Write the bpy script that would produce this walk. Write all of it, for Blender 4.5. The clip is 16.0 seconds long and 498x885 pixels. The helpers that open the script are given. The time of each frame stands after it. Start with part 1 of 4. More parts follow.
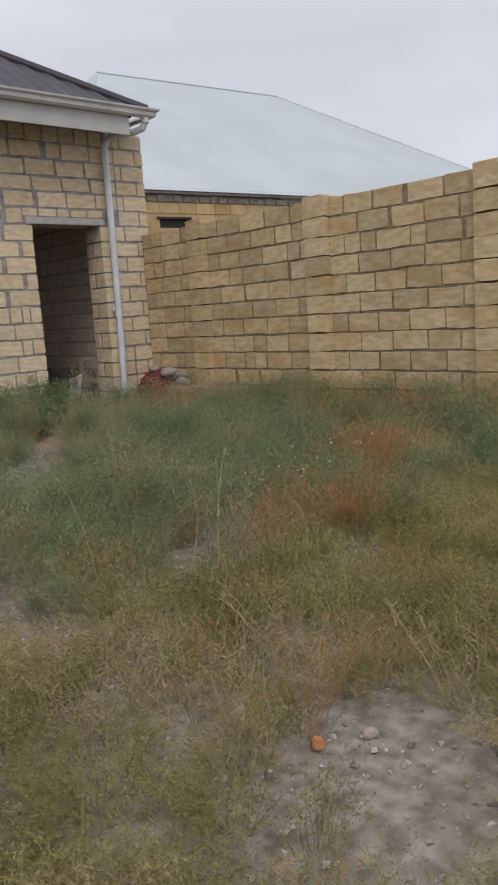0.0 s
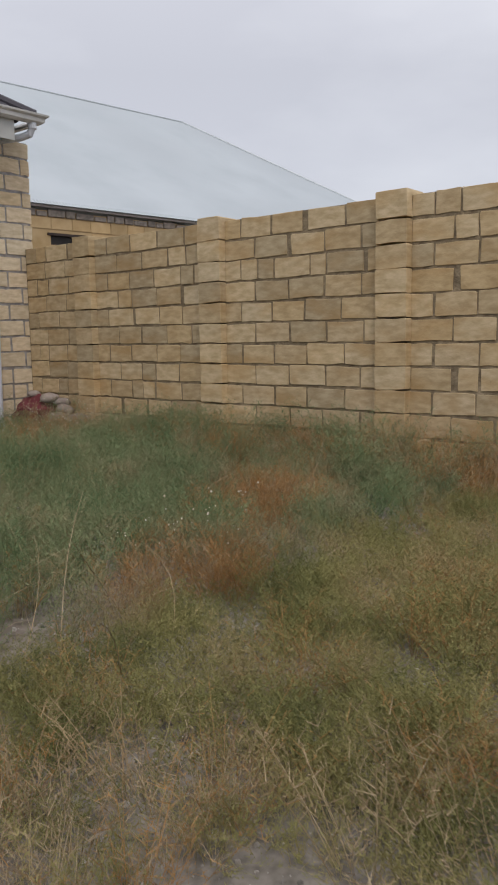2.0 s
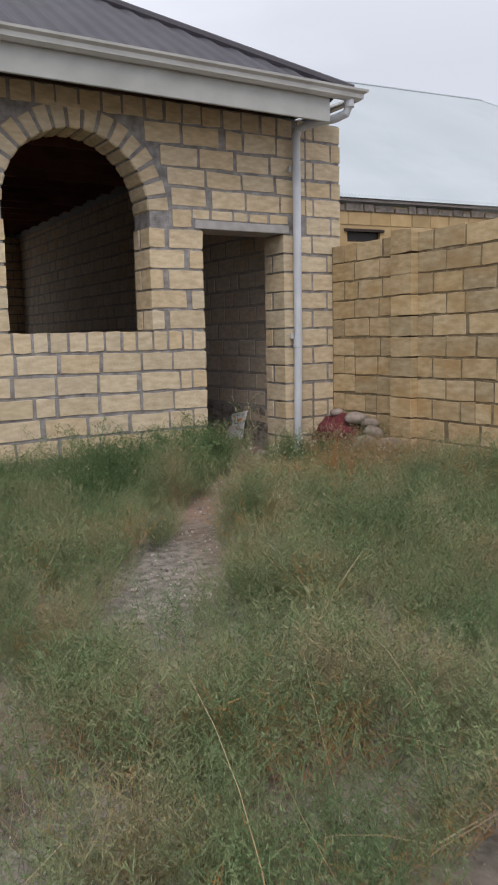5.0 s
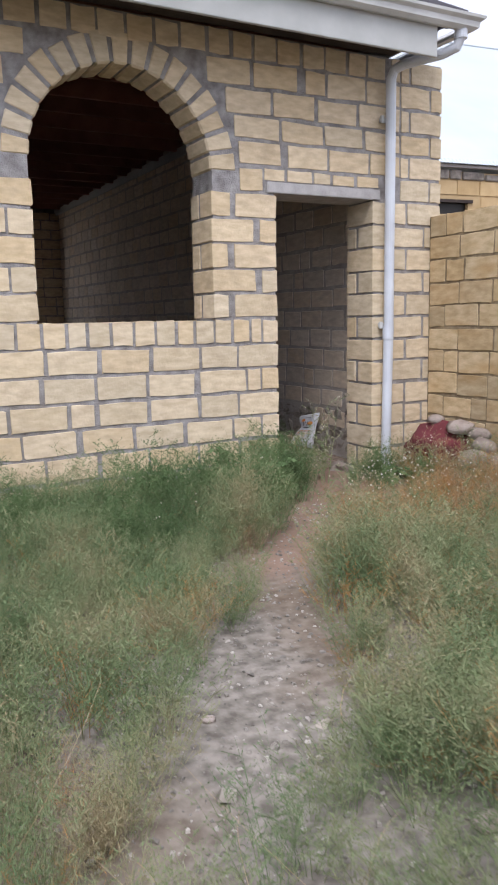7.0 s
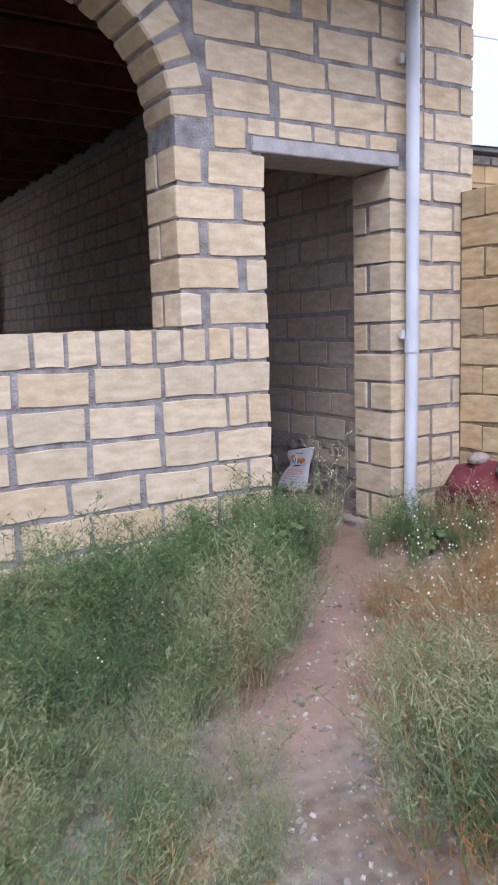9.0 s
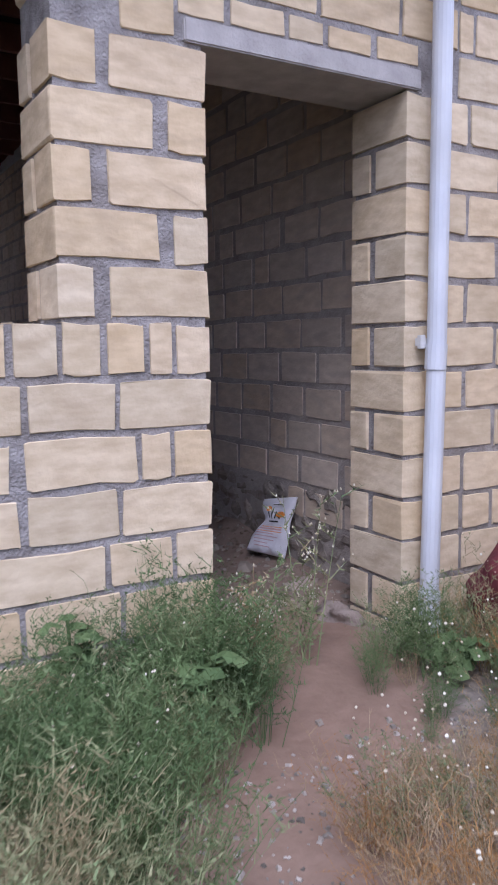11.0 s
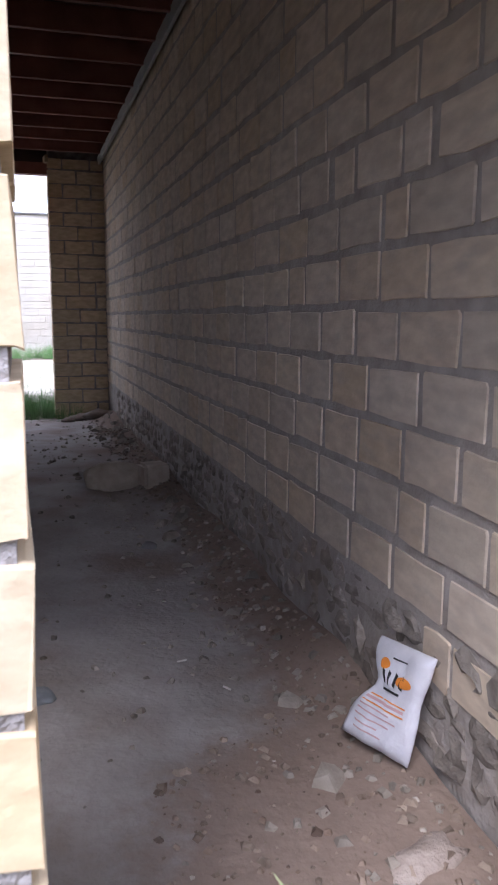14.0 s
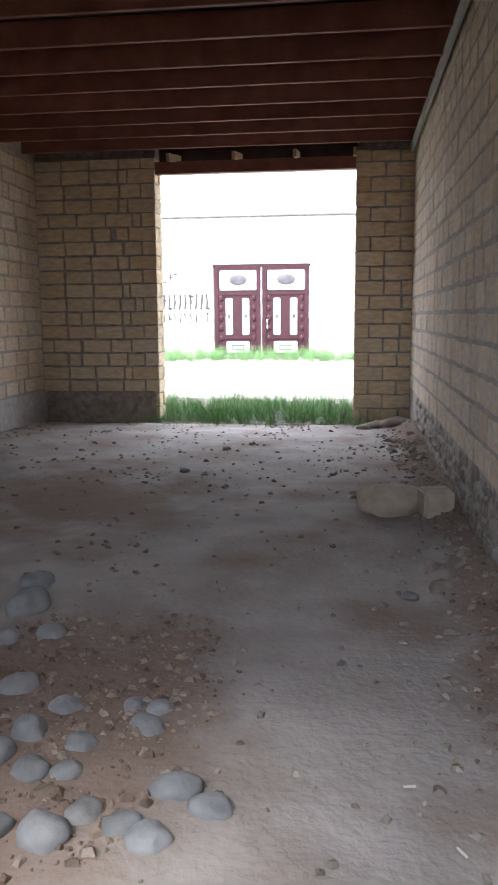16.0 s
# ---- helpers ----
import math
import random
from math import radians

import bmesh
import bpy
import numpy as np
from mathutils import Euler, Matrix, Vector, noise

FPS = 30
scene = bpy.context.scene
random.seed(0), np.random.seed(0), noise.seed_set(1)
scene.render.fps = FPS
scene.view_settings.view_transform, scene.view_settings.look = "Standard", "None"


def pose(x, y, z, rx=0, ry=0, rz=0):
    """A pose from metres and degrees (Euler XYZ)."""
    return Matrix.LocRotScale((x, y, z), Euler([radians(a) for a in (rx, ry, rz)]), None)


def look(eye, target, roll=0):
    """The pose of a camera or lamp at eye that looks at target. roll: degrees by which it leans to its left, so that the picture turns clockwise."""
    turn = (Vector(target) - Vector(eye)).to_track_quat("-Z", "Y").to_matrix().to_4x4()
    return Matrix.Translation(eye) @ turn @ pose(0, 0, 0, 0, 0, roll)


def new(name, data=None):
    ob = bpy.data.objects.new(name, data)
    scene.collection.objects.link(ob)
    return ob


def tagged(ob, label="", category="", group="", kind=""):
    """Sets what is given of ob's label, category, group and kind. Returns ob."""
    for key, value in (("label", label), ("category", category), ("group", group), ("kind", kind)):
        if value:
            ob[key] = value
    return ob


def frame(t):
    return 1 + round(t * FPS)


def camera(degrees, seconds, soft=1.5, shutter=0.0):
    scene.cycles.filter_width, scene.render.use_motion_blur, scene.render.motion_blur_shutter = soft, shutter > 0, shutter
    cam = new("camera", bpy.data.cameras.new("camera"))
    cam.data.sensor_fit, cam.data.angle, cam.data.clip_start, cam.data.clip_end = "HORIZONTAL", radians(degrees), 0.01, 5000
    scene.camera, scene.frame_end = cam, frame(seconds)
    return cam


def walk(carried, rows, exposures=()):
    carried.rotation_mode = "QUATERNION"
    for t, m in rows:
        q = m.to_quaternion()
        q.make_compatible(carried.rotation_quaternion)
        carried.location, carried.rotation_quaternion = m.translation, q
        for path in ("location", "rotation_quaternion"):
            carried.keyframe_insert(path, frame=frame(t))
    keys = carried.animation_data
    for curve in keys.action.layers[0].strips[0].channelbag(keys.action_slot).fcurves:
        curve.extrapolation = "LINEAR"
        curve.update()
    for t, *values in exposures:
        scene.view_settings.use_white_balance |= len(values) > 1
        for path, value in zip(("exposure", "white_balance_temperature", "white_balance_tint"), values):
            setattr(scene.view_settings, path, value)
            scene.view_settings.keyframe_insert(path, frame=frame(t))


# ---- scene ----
cam = camera(35.4, 16.0, soft=1.9, shutter=0.25)
PATH = [
    (0, (-4.751, -8.834, 1.002), (-3.423, -7.376, 0.669), -3.8),
    (0.5, (-4.666, -8.831, 0.978), (-3.275, -7.428, 0.666), -3.3),
    (1, (-4.526, -8.841, 1.0), (-3.089, -7.481, 0.705), -2.3),
    (1.5, (-4.386, -8.75, 0.988), (-2.876, -7.465, 0.729), -1.3),
    (2, (-4.224, -8.488, 0.983), (-2.709, -7.211, 0.712), -0.9),
    (2.5, (-4.081, -8.279, 0.998), (-2.768, -6.801, 0.694), 1.1),
    (3, (-3.964, -8.01, 1.049), (-2.851, -6.372, 0.769), 1.3),
    (3.5, (-3.843, -7.736, 1.041), (-2.724, -6.1, 0.773), -0.3),
    (4, (-3.871, -7.466, 1.057), (-2.8, -5.798, 0.793), -1.1),
    (6.5, (-3.38, -5.993, 1.223), (-2.4, -4.273, 0.939), -0.9),
    (7, (-3.282, -5.552, 1.21), (-2.344, -3.813, 0.899), -1.1),
    (7.5, (-3.155, -5.146, 1.226), (-2.233, -3.4, 0.91), -1.7),
    (8, (-3.0, -4.686, 1.228), (-1.983, -2.996, 0.896), -2.4),
    (10.5, (-1.68, -2.95, 1.102), (-0.66, -1.244, 0.878), -1.1),
    (11, (-1.372, -2.619, 1.116), (-0.366, -0.907, 0.879), -0.6),
    (11.5, (-1.104, -2.3, 1.129), (-0.165, -0.55, 0.897), -0.5),
    (12, (-0.892, -1.984, 1.14), (-0.012, -0.201, 0.922), -0.8),
    (12.5, (-0.628, -1.673, 1.133), (0.175, 0.144, 0.897), -0.6),
    (13, (-0.418, -1.387, 1.146), (0.319, 0.453, 0.879), -0.8),
    (13.5, (-0.233, -1.1, 1.201), (0.441, 0.762, 0.92), -1.0),
    (14, (0.0, -0.831, 1.267), (0.55, 1.066, 0.949), 0.2),
    (14.5, (0.115, -0.628, 1.299), (0.565, 1.293, 0.969), 0.3),
    (15, (0.209, -0.408, 1.328), (0.516, 1.539, 0.987), -0.2),
    (15.5, (0.323, -0.227, 1.294), (0.296, 1.746, 0.968), 0.2),
    (16, (0.398, -0.038, 1.28), (0.143, 1.92, 0.962), -0.4),
]
EXPOSURES = [(0, 0.0, 6600, 12), (1.5, -0.08, 6600, 12), (2.3, -0.05, 6600, 12), (3.5, 0.1, 6550, 12), (6.3, 0.3, 6450, 13), (7.0, 0.85, 6100, 15), (8.2, 1.0, 5750, 18),
             (10.4, 0.8, 5500, 25), (12.5, 0.88, 5500, 25), (13.4, 1.15, 5550, 24), (14.0, 1.75, 5750, 20), (14.5, 2.75, 5900, 18), (15.3, 2.9, 6000, 15), (16.0, 3.05, 6000, 12)]
walk(cam, [(t, look(eye, target, roll)) for t, eye, target, roll in PATH], EXPOSURES)

# ---- light ----
world = bpy.data.worlds.new("overcast_sky")
scene.world = world
world.use_nodes = True
wn, wl = world.node_tree.nodes, world.node_tree.links
wn.clear()
w_out = wn.new("ShaderNodeOutputWorld")
w_bg = wn.new("ShaderNodeBackground")
w_sky = wn.new("ShaderNodeTexSky")
w_sky.sky_type, w_sky.sun_disc = "NISHITA", False
w_sky.sun_elevation, w_sky.sun_rotation = radians(52), radians(215)
w_tc = wn.new("ShaderNodeTexCoord")
w_map = wn.new("ShaderNodeMapping")
w_map.inputs["Scale"].default_value = (1.0, 1.0, 2.6)
w_noise = wn.new("ShaderNodeTexNoise")
w_noise.inputs["Scale"].default_value, w_noise.inputs["Detail"].default_value = 2.3, 5.0
w_ramp = wn.new("ShaderNodeValToRGB")
w_ramp.color_ramp.elements[0].position, w_ramp.color_ramp.elements[0].color = 0.36, (0.57, 0.585, 0.635, 1)
w_ramp.color_ramp.elements[1].position, w_ramp.color_ramp.elements[1].color = 0.66, (0.70, 0.72, 0.765, 1)
w_sep = wn.new("ShaderNodeSeparateXYZ")
w_grad = wn.new("ShaderNodeMapRange")
w_grad.inputs["From Min"].default_value, w_grad.inputs["From Max"].default_value = 0.3, 1.0
w_grad.inputs["To Min"].default_value, w_grad.inputs["To Max"].default_value = 1.0, 1.9
w_mul = wn.new("ShaderNodeVectorMath")
w_mul.operation = "SCALE"
w_thin = wn.new("ShaderNodeVectorMath")
w_thin.operation = "SCALE"
w_thin.inputs["Scale"].default_value = 0.02
w_add = wn.new("ShaderNodeVectorMath")
w_add.operation = "ADD"
wl.new(w_tc.outputs["Generated"], w_map.inputs["Vector"])
wl.new(w_map.outputs["Vector"], w_noise.inputs["Vector"])
wl.new(w_noise.outputs["Fac"], w_ramp.inputs["Fac"])
wl.new(w_tc.outputs["Generated"], w_sep.inputs["Vector"])
wl.new(w_sep.outputs["Z"], w_grad.inputs["Value"])
wl.new(w_ramp.outputs["Color"], w_mul.inputs[0])
wl.new(w_grad.outputs["Result"], w_mul.inputs["Scale"])
wl.new(w_sky.outputs["Color"], w_thin.inputs[0])
wl.new(w_mul.outputs["Vector"], w_add.inputs[0])
wl.new(w_thin.outputs["Vector"], w_add.inputs[1])
wl.new(w_add.outputs["Vector"], w_bg.inputs["Color"])
w_bg.inputs["Strength"].default_value = 1.0
wl.new(w_bg.outputs["Background"], w_out.inputs["Surface"])

sun = new("sun", bpy.data.lights.new("sun", "SUN"))
sun.data.energy, sun.data.angle, sun.data.color = 1.1, radians(25), (1.0, 0.95, 0.87)
sun.matrix_world = look((-6, -9, 14), (0, 0, 0))


# ---- materials ----
def material(name, rough=0.9, metal=0.0, bump=0.3, bump_scale=60.0, colors=((0.5, 0.5, 0.5), (0.4, 0.4, 0.4)), scale=6.0,
             stain=None, stain_scale=1.3, stain_amount=0.5, vary=0.0, island=False, hues=None, spec=0.3, stretch=1.0):
    """Two-scale noise colour with grain relief; vary: change of value from piece to piece; hues: colours picked piece by piece."""
    m = bpy.data.materials.new(name)
    m.use_nodes = True
    n, l = m.node_tree.nodes, m.node_tree.links
    b = n["Principled BSDF"]
    b.inputs["Roughness"].default_value, b.inputs["Metallic"].default_value = rough, metal
    b.inputs["Specular IOR Level"].default_value = spec
    geo = n.new("ShaderNodeNewGeometry")
    pick = geo.outputs["Random Per Island"] if island else n.new("ShaderNodeObjectInfo").outputs["Random"]
    noise_a = n.new("ShaderNodeTexNoise")
    noise_a.inputs["Scale"].default_value, noise_a.inputs["Detail"].default_value = scale, 6.0
    lay = n.new("ShaderNodeVectorMath")
    lay.operation = "MULTIPLY"
    lay.inputs[1].default_value = (1, 1, stretch)
    l.new(geo.outputs["Position"], lay.inputs[0])
    l.new(lay.outputs["Vector"], noise_a.inputs["Vector"])
    ramp = n.new("ShaderNodeValToRGB")
    ramp.color_ramp.elements[0].position, ramp.color_ramp.elements[1].position = 0.33, 0.67
    ramp.color_ramp.elements[0].color, ramp.color_ramp.elements[1].color = (*colors[0], 1), (*colors[1], 1)
    l.new(noise_a.outputs["Fac"], ramp.inputs["Fac"])
    col = ramp.outputs["Color"]
    if hues:
        hr = n.new("ShaderNodeValToRGB")
        hr.color_ramp.interpolation = "LINEAR"
        while len(hr.color_ramp.elements) < len(hues):
            hr.color_ramp.elements.new(0.5)
        for i, h in enumerate(hues):
            hr.color_ramp.elements[i].position, hr.color_ramp.elements[i].color = i / (len(hues) - 1), (*h, 1)
        l.new(pick, hr.inputs["Fac"])
        mx = n.new("ShaderNodeMix")
        mx.data_type, mx.blend_type = "RGBA", "MULTIPLY"
        mx.inputs["Factor"].default_value = 1.0
        l.new(col, mx.inputs["A"])
        l.new(hr.outputs["Color"], mx.inputs["B"])
        col = mx.outputs["Result"]
    if stain:
        sn = n.new("ShaderNodeTexNoise")
        sn.inputs["Scale"].default_value, sn.inputs["Detail"].default_value = stain_scale, 4.0
        l.new(lay.outputs["Vector"], sn.inputs["Vector"])
        sr = n.new("ShaderNodeMapRange")
        sr.inputs["From Min"].default_value, sr.inputs["From Max"].default_value = 0.48, 0.7
        sr.inputs["To Max"].default_value = stain_amount
        l.new(sn.outputs["Fac"], sr.inputs["Value"])
        ms = n.new("ShaderNodeMix")
        ms.data_type = "RGBA"
        l.new(sr.outputs["Result"], ms.inputs["Factor"])
        l.new(col, ms.inputs["A"])
        ms.inputs["B"].default_value = (*stain, 1)
        col = ms.outputs["Result"]
    if vary:
        vr = n.new("ShaderNodeMapRange")
        vr.inputs["To Min"].default_value, vr.inputs["To Max"].default_value = 1 - vary, 1 + vary
        l.new(pick, vr.inputs["Value"])
        vm = n.new("ShaderNodeVectorMath")
        vm.operation = "SCALE"
        l.new(col, vm.inputs[0])
        l.new(vr.outputs["Result"], vm.inputs["Scale"])
        col = vm.outputs["Vector"]
    l.new(col, b.inputs["Base Color"])
    if bump:
        nb = n.new("ShaderNodeTexNoise")
        nb.inputs["Scale"].default_value, nb.inputs["Detail"].default_value = bump_scale, 5.0
        l.new(geo.outputs["Position"], nb.inputs["Vector"])
        bp = n.new("ShaderNodeBump")
        bp.inputs["Strength"].default_value, bp.inputs["Distance"].default_value = bump, 0.012
        l.new(nb.outputs["Fac"], bp.inputs["Height"])
        l.new(bp.outputs["Normal"], b.inputs["Normal"])
    return m


STONE_HUES = ((1.0, 0.97, 0.92), (0.97, 0.95, 0.9), (1.0, 0.92, 0.8), (1.04, 1.0, 0.95), (0.95, 0.86, 0.72), (1.0, 0.97, 0.92), (1.0, 0.94, 0.84), (0.93, 0.92, 0.9))
STONE = dict(rough=0.95, bump=0.3, bump_scale=42.0, colors=((0.565, 0.475, 0.345), (0.71, 0.62, 0.48)), scale=9.0,
             stain=(0.43, 0.33, 0.22), stain_scale=6.5, stain_amount=0.5, vary=0.08, hues=STONE_HUES, spec=0.1, stretch=2.6)
M_STONE = material("sawn_limestone", **STONE)
M_STONE_MANY = material("sawn_limestone_joined", island=True, **STONE)
INNER = dict(STONE, colors=((0.56, 0.49, 0.42), (0.68, 0.61, 0.53)), stain=(0.44, 0.385, 0.33))
M_INNER = material("inner_limestone", **INNER)
M_INNER_MANY = material("inner_limestone_joined", island=True, **INNER)
FENCE = dict(STONE, colors=((0.42, 0.33, 0.205), (0.575, 0.475, 0.325)), stain=(0.42, 0.27, 0.12), stain_scale=1.9, stain_amount=0.65, vary=0.17)
M_FENCE = material("weathered_yellow_limestone", **FENCE)
M_FENCE_MANY = material("weathered_yellow_limestone_joined", island=True, **FENCE)
M_MORTAR = material("grey_mortar", rough=0.95, bump=1.0, bump_scale=95.0, colors=((0.215, 0.20, 0.195), (0.41, 0.39, 0.385)), scale=11.0, stain=(0.24, 0.205, 0.17), spec=0.1)
M_INNER_MORTAR = material("pale_grey_mortar", rough=0.95, bump=0.8, bump_scale=45.0, colors=((0.35, 0.31, 0.28), (0.47, 0.43, 0.395)), scale=9.0, stain=(0.27, 0.23, 0.2), spec=0.1)
M_FENCE_MORTAR = material("brown_mortar", rough=0.95, bump=0.9, bump_scale=45.0, colors=((0.17, 0.13, 0.085), (0.34, 0.27, 0.175)), scale=12.0, stain=(0.13, 0.10, 0.06), spec=0.1)
M_SOIL = material("dusty_soil", rough=0.97, bump=1.0, bump_scale=22.0, colors=((0.12, 0.105, 0.087), (0.28, 0.25, 0.215)), scale=16.0,
                  stain=(0.17, 0.115, 0.075), stain_scale=0.9, stain_amount=0.7, spec=0.1)
M_FLOOR = material("dirt_floor", rough=0.95, bump=0.8, bump_scale=26.0, colors=((0.33, 0.295, 0.27), (0.44, 0.405, 0.38)), scale=2.6,
                   stain=(0.25, 0.185, 0.145), stain_scale=1.5, stain_amount=0.75, spec=0.15)
M_ROAD = material("pale_dirt_road", rough=0.97, bump=0.5, bump_scale=12.0, colors=((0.34, 0.31, 0.26), (0.46, 0.43, 0.37)), scale=1.5, stain=(0.3, 0.3, 0.18), stain_scale=0.8, spec=0.1)
M_CONCRETE = material("concrete_lintel", rough=0.9, bump=0.4, colors=((0.36, 0.34, 0.335), (0.47, 0.45, 0.44)), scale=10.0, stain=(0.3, 0.28, 0.25))
M_ROOF = material("dark_painted_sheet", rough=0.6, bump=0.05, spec=0.2, colors=((0.050, 0.047, 0.056), (0.066, 0.062, 0.072)), scale=3.0, vary=0.0)
M_GUTTER = material("white_painted_metal", rough=0.4, bump=0.05, colors=((0.50, 0.50, 0.49), (0.60, 0.60, 0.59)), scale=5.0, stain=(0.38, 0.37, 0.34), stain_amount=0.4)
M_FASCIA = material("grey_white_fascia", rough=0.5, bump=0.05, colors=((0.38, 0.385, 0.37), (0.45, 0.455, 0.44)), scale=4.0, stain=(0.3, 0.3, 0.27), stain_amount=0.4)
M_PIPE = material("pale_plastic_pipe", rough=0.45, bump=0.05, colors=((0.55, 0.58, 0.64), (0.64, 0.67, 0.72)), scale=4.0, stain=(0.45, 0.44, 0.42), stain_amount=0.4)
M_TIMBER = material("red_brown_timber", rough=0.7, bump=0.3, colors=((0.21, 0.085, 0.065), (0.29, 0.125, 0.095)), scale=5.0, stain=(0.16, 0.06, 0.048), vary=0.15)
M_RAFTER = material("raw_pine", rough=0.8, bump=0.3, colors=((0.36, 0.25, 0.16), (0.48, 0.36, 0.24)), scale=8.0)
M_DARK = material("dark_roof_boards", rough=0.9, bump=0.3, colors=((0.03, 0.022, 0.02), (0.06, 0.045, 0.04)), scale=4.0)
M_ZINC = material("grey_zinc_sheet", rough=0.5, metal=0.35, bump=0.04, colors=((0.40, 0.44, 0.46), (0.46, 0.50, 0.52)), scale=0.8, stain=(0.36, 0.39, 0.41), stain_scale=0.4, stain_amount=0.5)
M_NB = material("yellow_limestone_wall", rough=0.95, bump=0.4, colors=((0.42, 0.31, 0.17), (0.55, 0.43, 0.27)), scale=3.0, stain=(0.5, 0.33, 0.14), vary=0.12, hues=STONE_HUES)
M_GLASS_DARK = material("unlit_room", rough=0.4, bump=0.0, colors=((0.02, 0.018, 0.016), (0.035, 0.03, 0.028)), scale=2.0)
M_COBBLE = material("grey_river_stone", rough=0.8, bump=0.35, bump_scale=40.0, colors=((0.19, 0.20, 0.21), (0.30, 0.31, 0.32)), scale=11.0, stain=(0.25, 0.2, 0.16), vary=0.2)
M_RUBBLE = material("foundation_rubble", rough=0.95, bump=0.7, colors=((0.19, 0.165, 0.145), (0.35, 0.31, 0.27)), scale=14.0, stain=(0.3, 0.24, 0.18), vary=0.2)
M_CHIP = material("broken_limestone", rough=0.95, bump=0.5, colors=((0.21, 0.18, 0.15), (0.34, 0.30, 0.255)), scale=9.0, vary=0.3, island=True)
M_PEBBLE = material("yard_pebbles", rough=0.95, bump=0.4, colors=((0.17, 0.15, 0.125), (0.36, 0.33, 0.295)), scale=9.0, vary=0.45, island=True)
M_CLOD = material("brown_clods", rough=0.95, bump=0.6, colors=((0.15, 0.105, 0.08), (0.30, 0.24, 0.19)), scale=9.0, vary=0.35, island=True)
M_BLOCK = material("loose_limestone_block", rough=0.95, bump=0.5, colors=((0.40, 0.33, 0.26), (0.52, 0.45, 0.37)), scale=9.0, stain=(0.3, 0.24, 0.19))
M_SACK = material("white_woven_sack", rough=0.6, bump=0.25, bump_scale=90.0, colors=((0.66, 0.66, 0.72), (0.78, 0.78, 0.84)), scale=12.0, stain=(0.55, 0.53, 0.55), stain_amount=0.4)
M_ORANGE = material("orange_print", rough=0.6, bump=0.0, colors=((0.75, 0.24, 0.03), (0.85, 0.30, 0.05)), scale=20.0)
M_BLACK = material("black_print", rough=0.6, bump=0.0, colors=((0.02, 0.02, 0.025), (0.05, 0.05, 0.055)), scale=20.0)
M_PINK = material("faded_red_print", rough=0.6, bump=0.0, colors=((0.55, 0.34, 0.36), (0.62, 0.42, 0.42)), scale=20.0)
M_CLOTH = material("faded_red_cloth", rough=0.95, bump=0.5, bump_scale=50.0, colors=((0.10, 0.022, 0.025), (0.20, 0.05, 0.05)), scale=9.0, stain=(0.12, 0.03, 0.04))
M_PALE = material("pale_rubble", rough=0.95, bump=0.9, colors=((0.25, 0.20, 0.17), (0.38, 0.32, 0.28)), scale=9.0, vary=0.2)
M_STREET_WALL = material("pale_street_wall", rough=0.95, bump=0.3, bump_scale=15.0, colors=((0.44, 0.415, 0.37), (0.52, 0.49, 0.445)), scale=2.0, stain=(0.40, 0.36, 0.30), vary=0.05)
M_GATE = material("maroon_gate_paint", rough=0.5, bump=0.05, colors=((0.032, 0.009, 0.013), (0.05, 0.014, 0.018)), scale=5.0)
M_PANEL = material("white_gate_panel", rough=0.5, bump=0.05, colors=((0.45, 0.44, 0.44), (0.55, 0.54, 0.54)), scale=5.0)
M_GREYPAINT = material("grey_gate_ornament", rough=0.5, bump=0.05, colors=((0.07, 0.068, 0.07), (0.11, 0.105, 0.11)), scale=5.0)
M_SPRAY = material("dark_wall_paint", rough=0.8, bump=0.0, colors=((0.03, 0.03, 0.03), (0.07, 0.07, 0.07)), scale=9.0)
M_COPING = material("dark_coping", rough=0.8, bump=0.2, colors=((0.10, 0.10, 0.10), (0.16, 0.155, 0.15)), scale=5.0)
M_CIG = material("pale_litter", rough=0.8, bump=0.0, colors=((0.6, 0.57, 0.52), (0.75, 0.72, 0.68)), scale=20.0)
M_BRICK = material("orange_brick_shard", rough=0.9, bump=0.4, colors=((0.42, 0.17, 0.07), (0.52, 0.24, 0.11)), scale=20.0)


def plant(name, hues):
    """Leaf colour that drifts from clump to clump and, less, from blade to blade."""
    m = material(name, rough=0.75, bump=0.0, colors=((0.85, 0.85, 0.85), (1.1, 1.1, 1.1)), scale=2.5, island=True, hues=hues, spec=0.2)
    n, l = m.node_tree.nodes, m.node_tree.links
    geo = n["Geometry"]
    patch = n.new("ShaderNodeTexNoise")
    patch.inputs["Scale"].default_value, patch.inputs["Detail"].default_value = 2.4, 3.0
    l.new(geo.outputs["Position"], patch.inputs["Vector"])
    wide = n.new("ShaderNodeMapRange")
    wide.clamp = False
    wide.inputs["From Min"].default_value, wide.inputs["From Max"].default_value = 0.33, 0.67
    wide.inputs["To Min"].default_value, wide.inputs["To Max"].default_value = -0.2, 0.8
    l.new(patch.outputs["Fac"], wide.inputs["Value"])
    both = n.new("ShaderNodeMath")
    both.operation, both.use_clamp = "MULTIPLY_ADD", True
    both.inputs[1].default_value = 0.4
    l.new(geo.outputs["Random Per Island"], both.inputs[0])
    l.new(wide.outputs["Result"], both.inputs[2])
    l.new(both.outputs["Value"], n["Color Ramp.001"].inputs["Fac"])
    return m


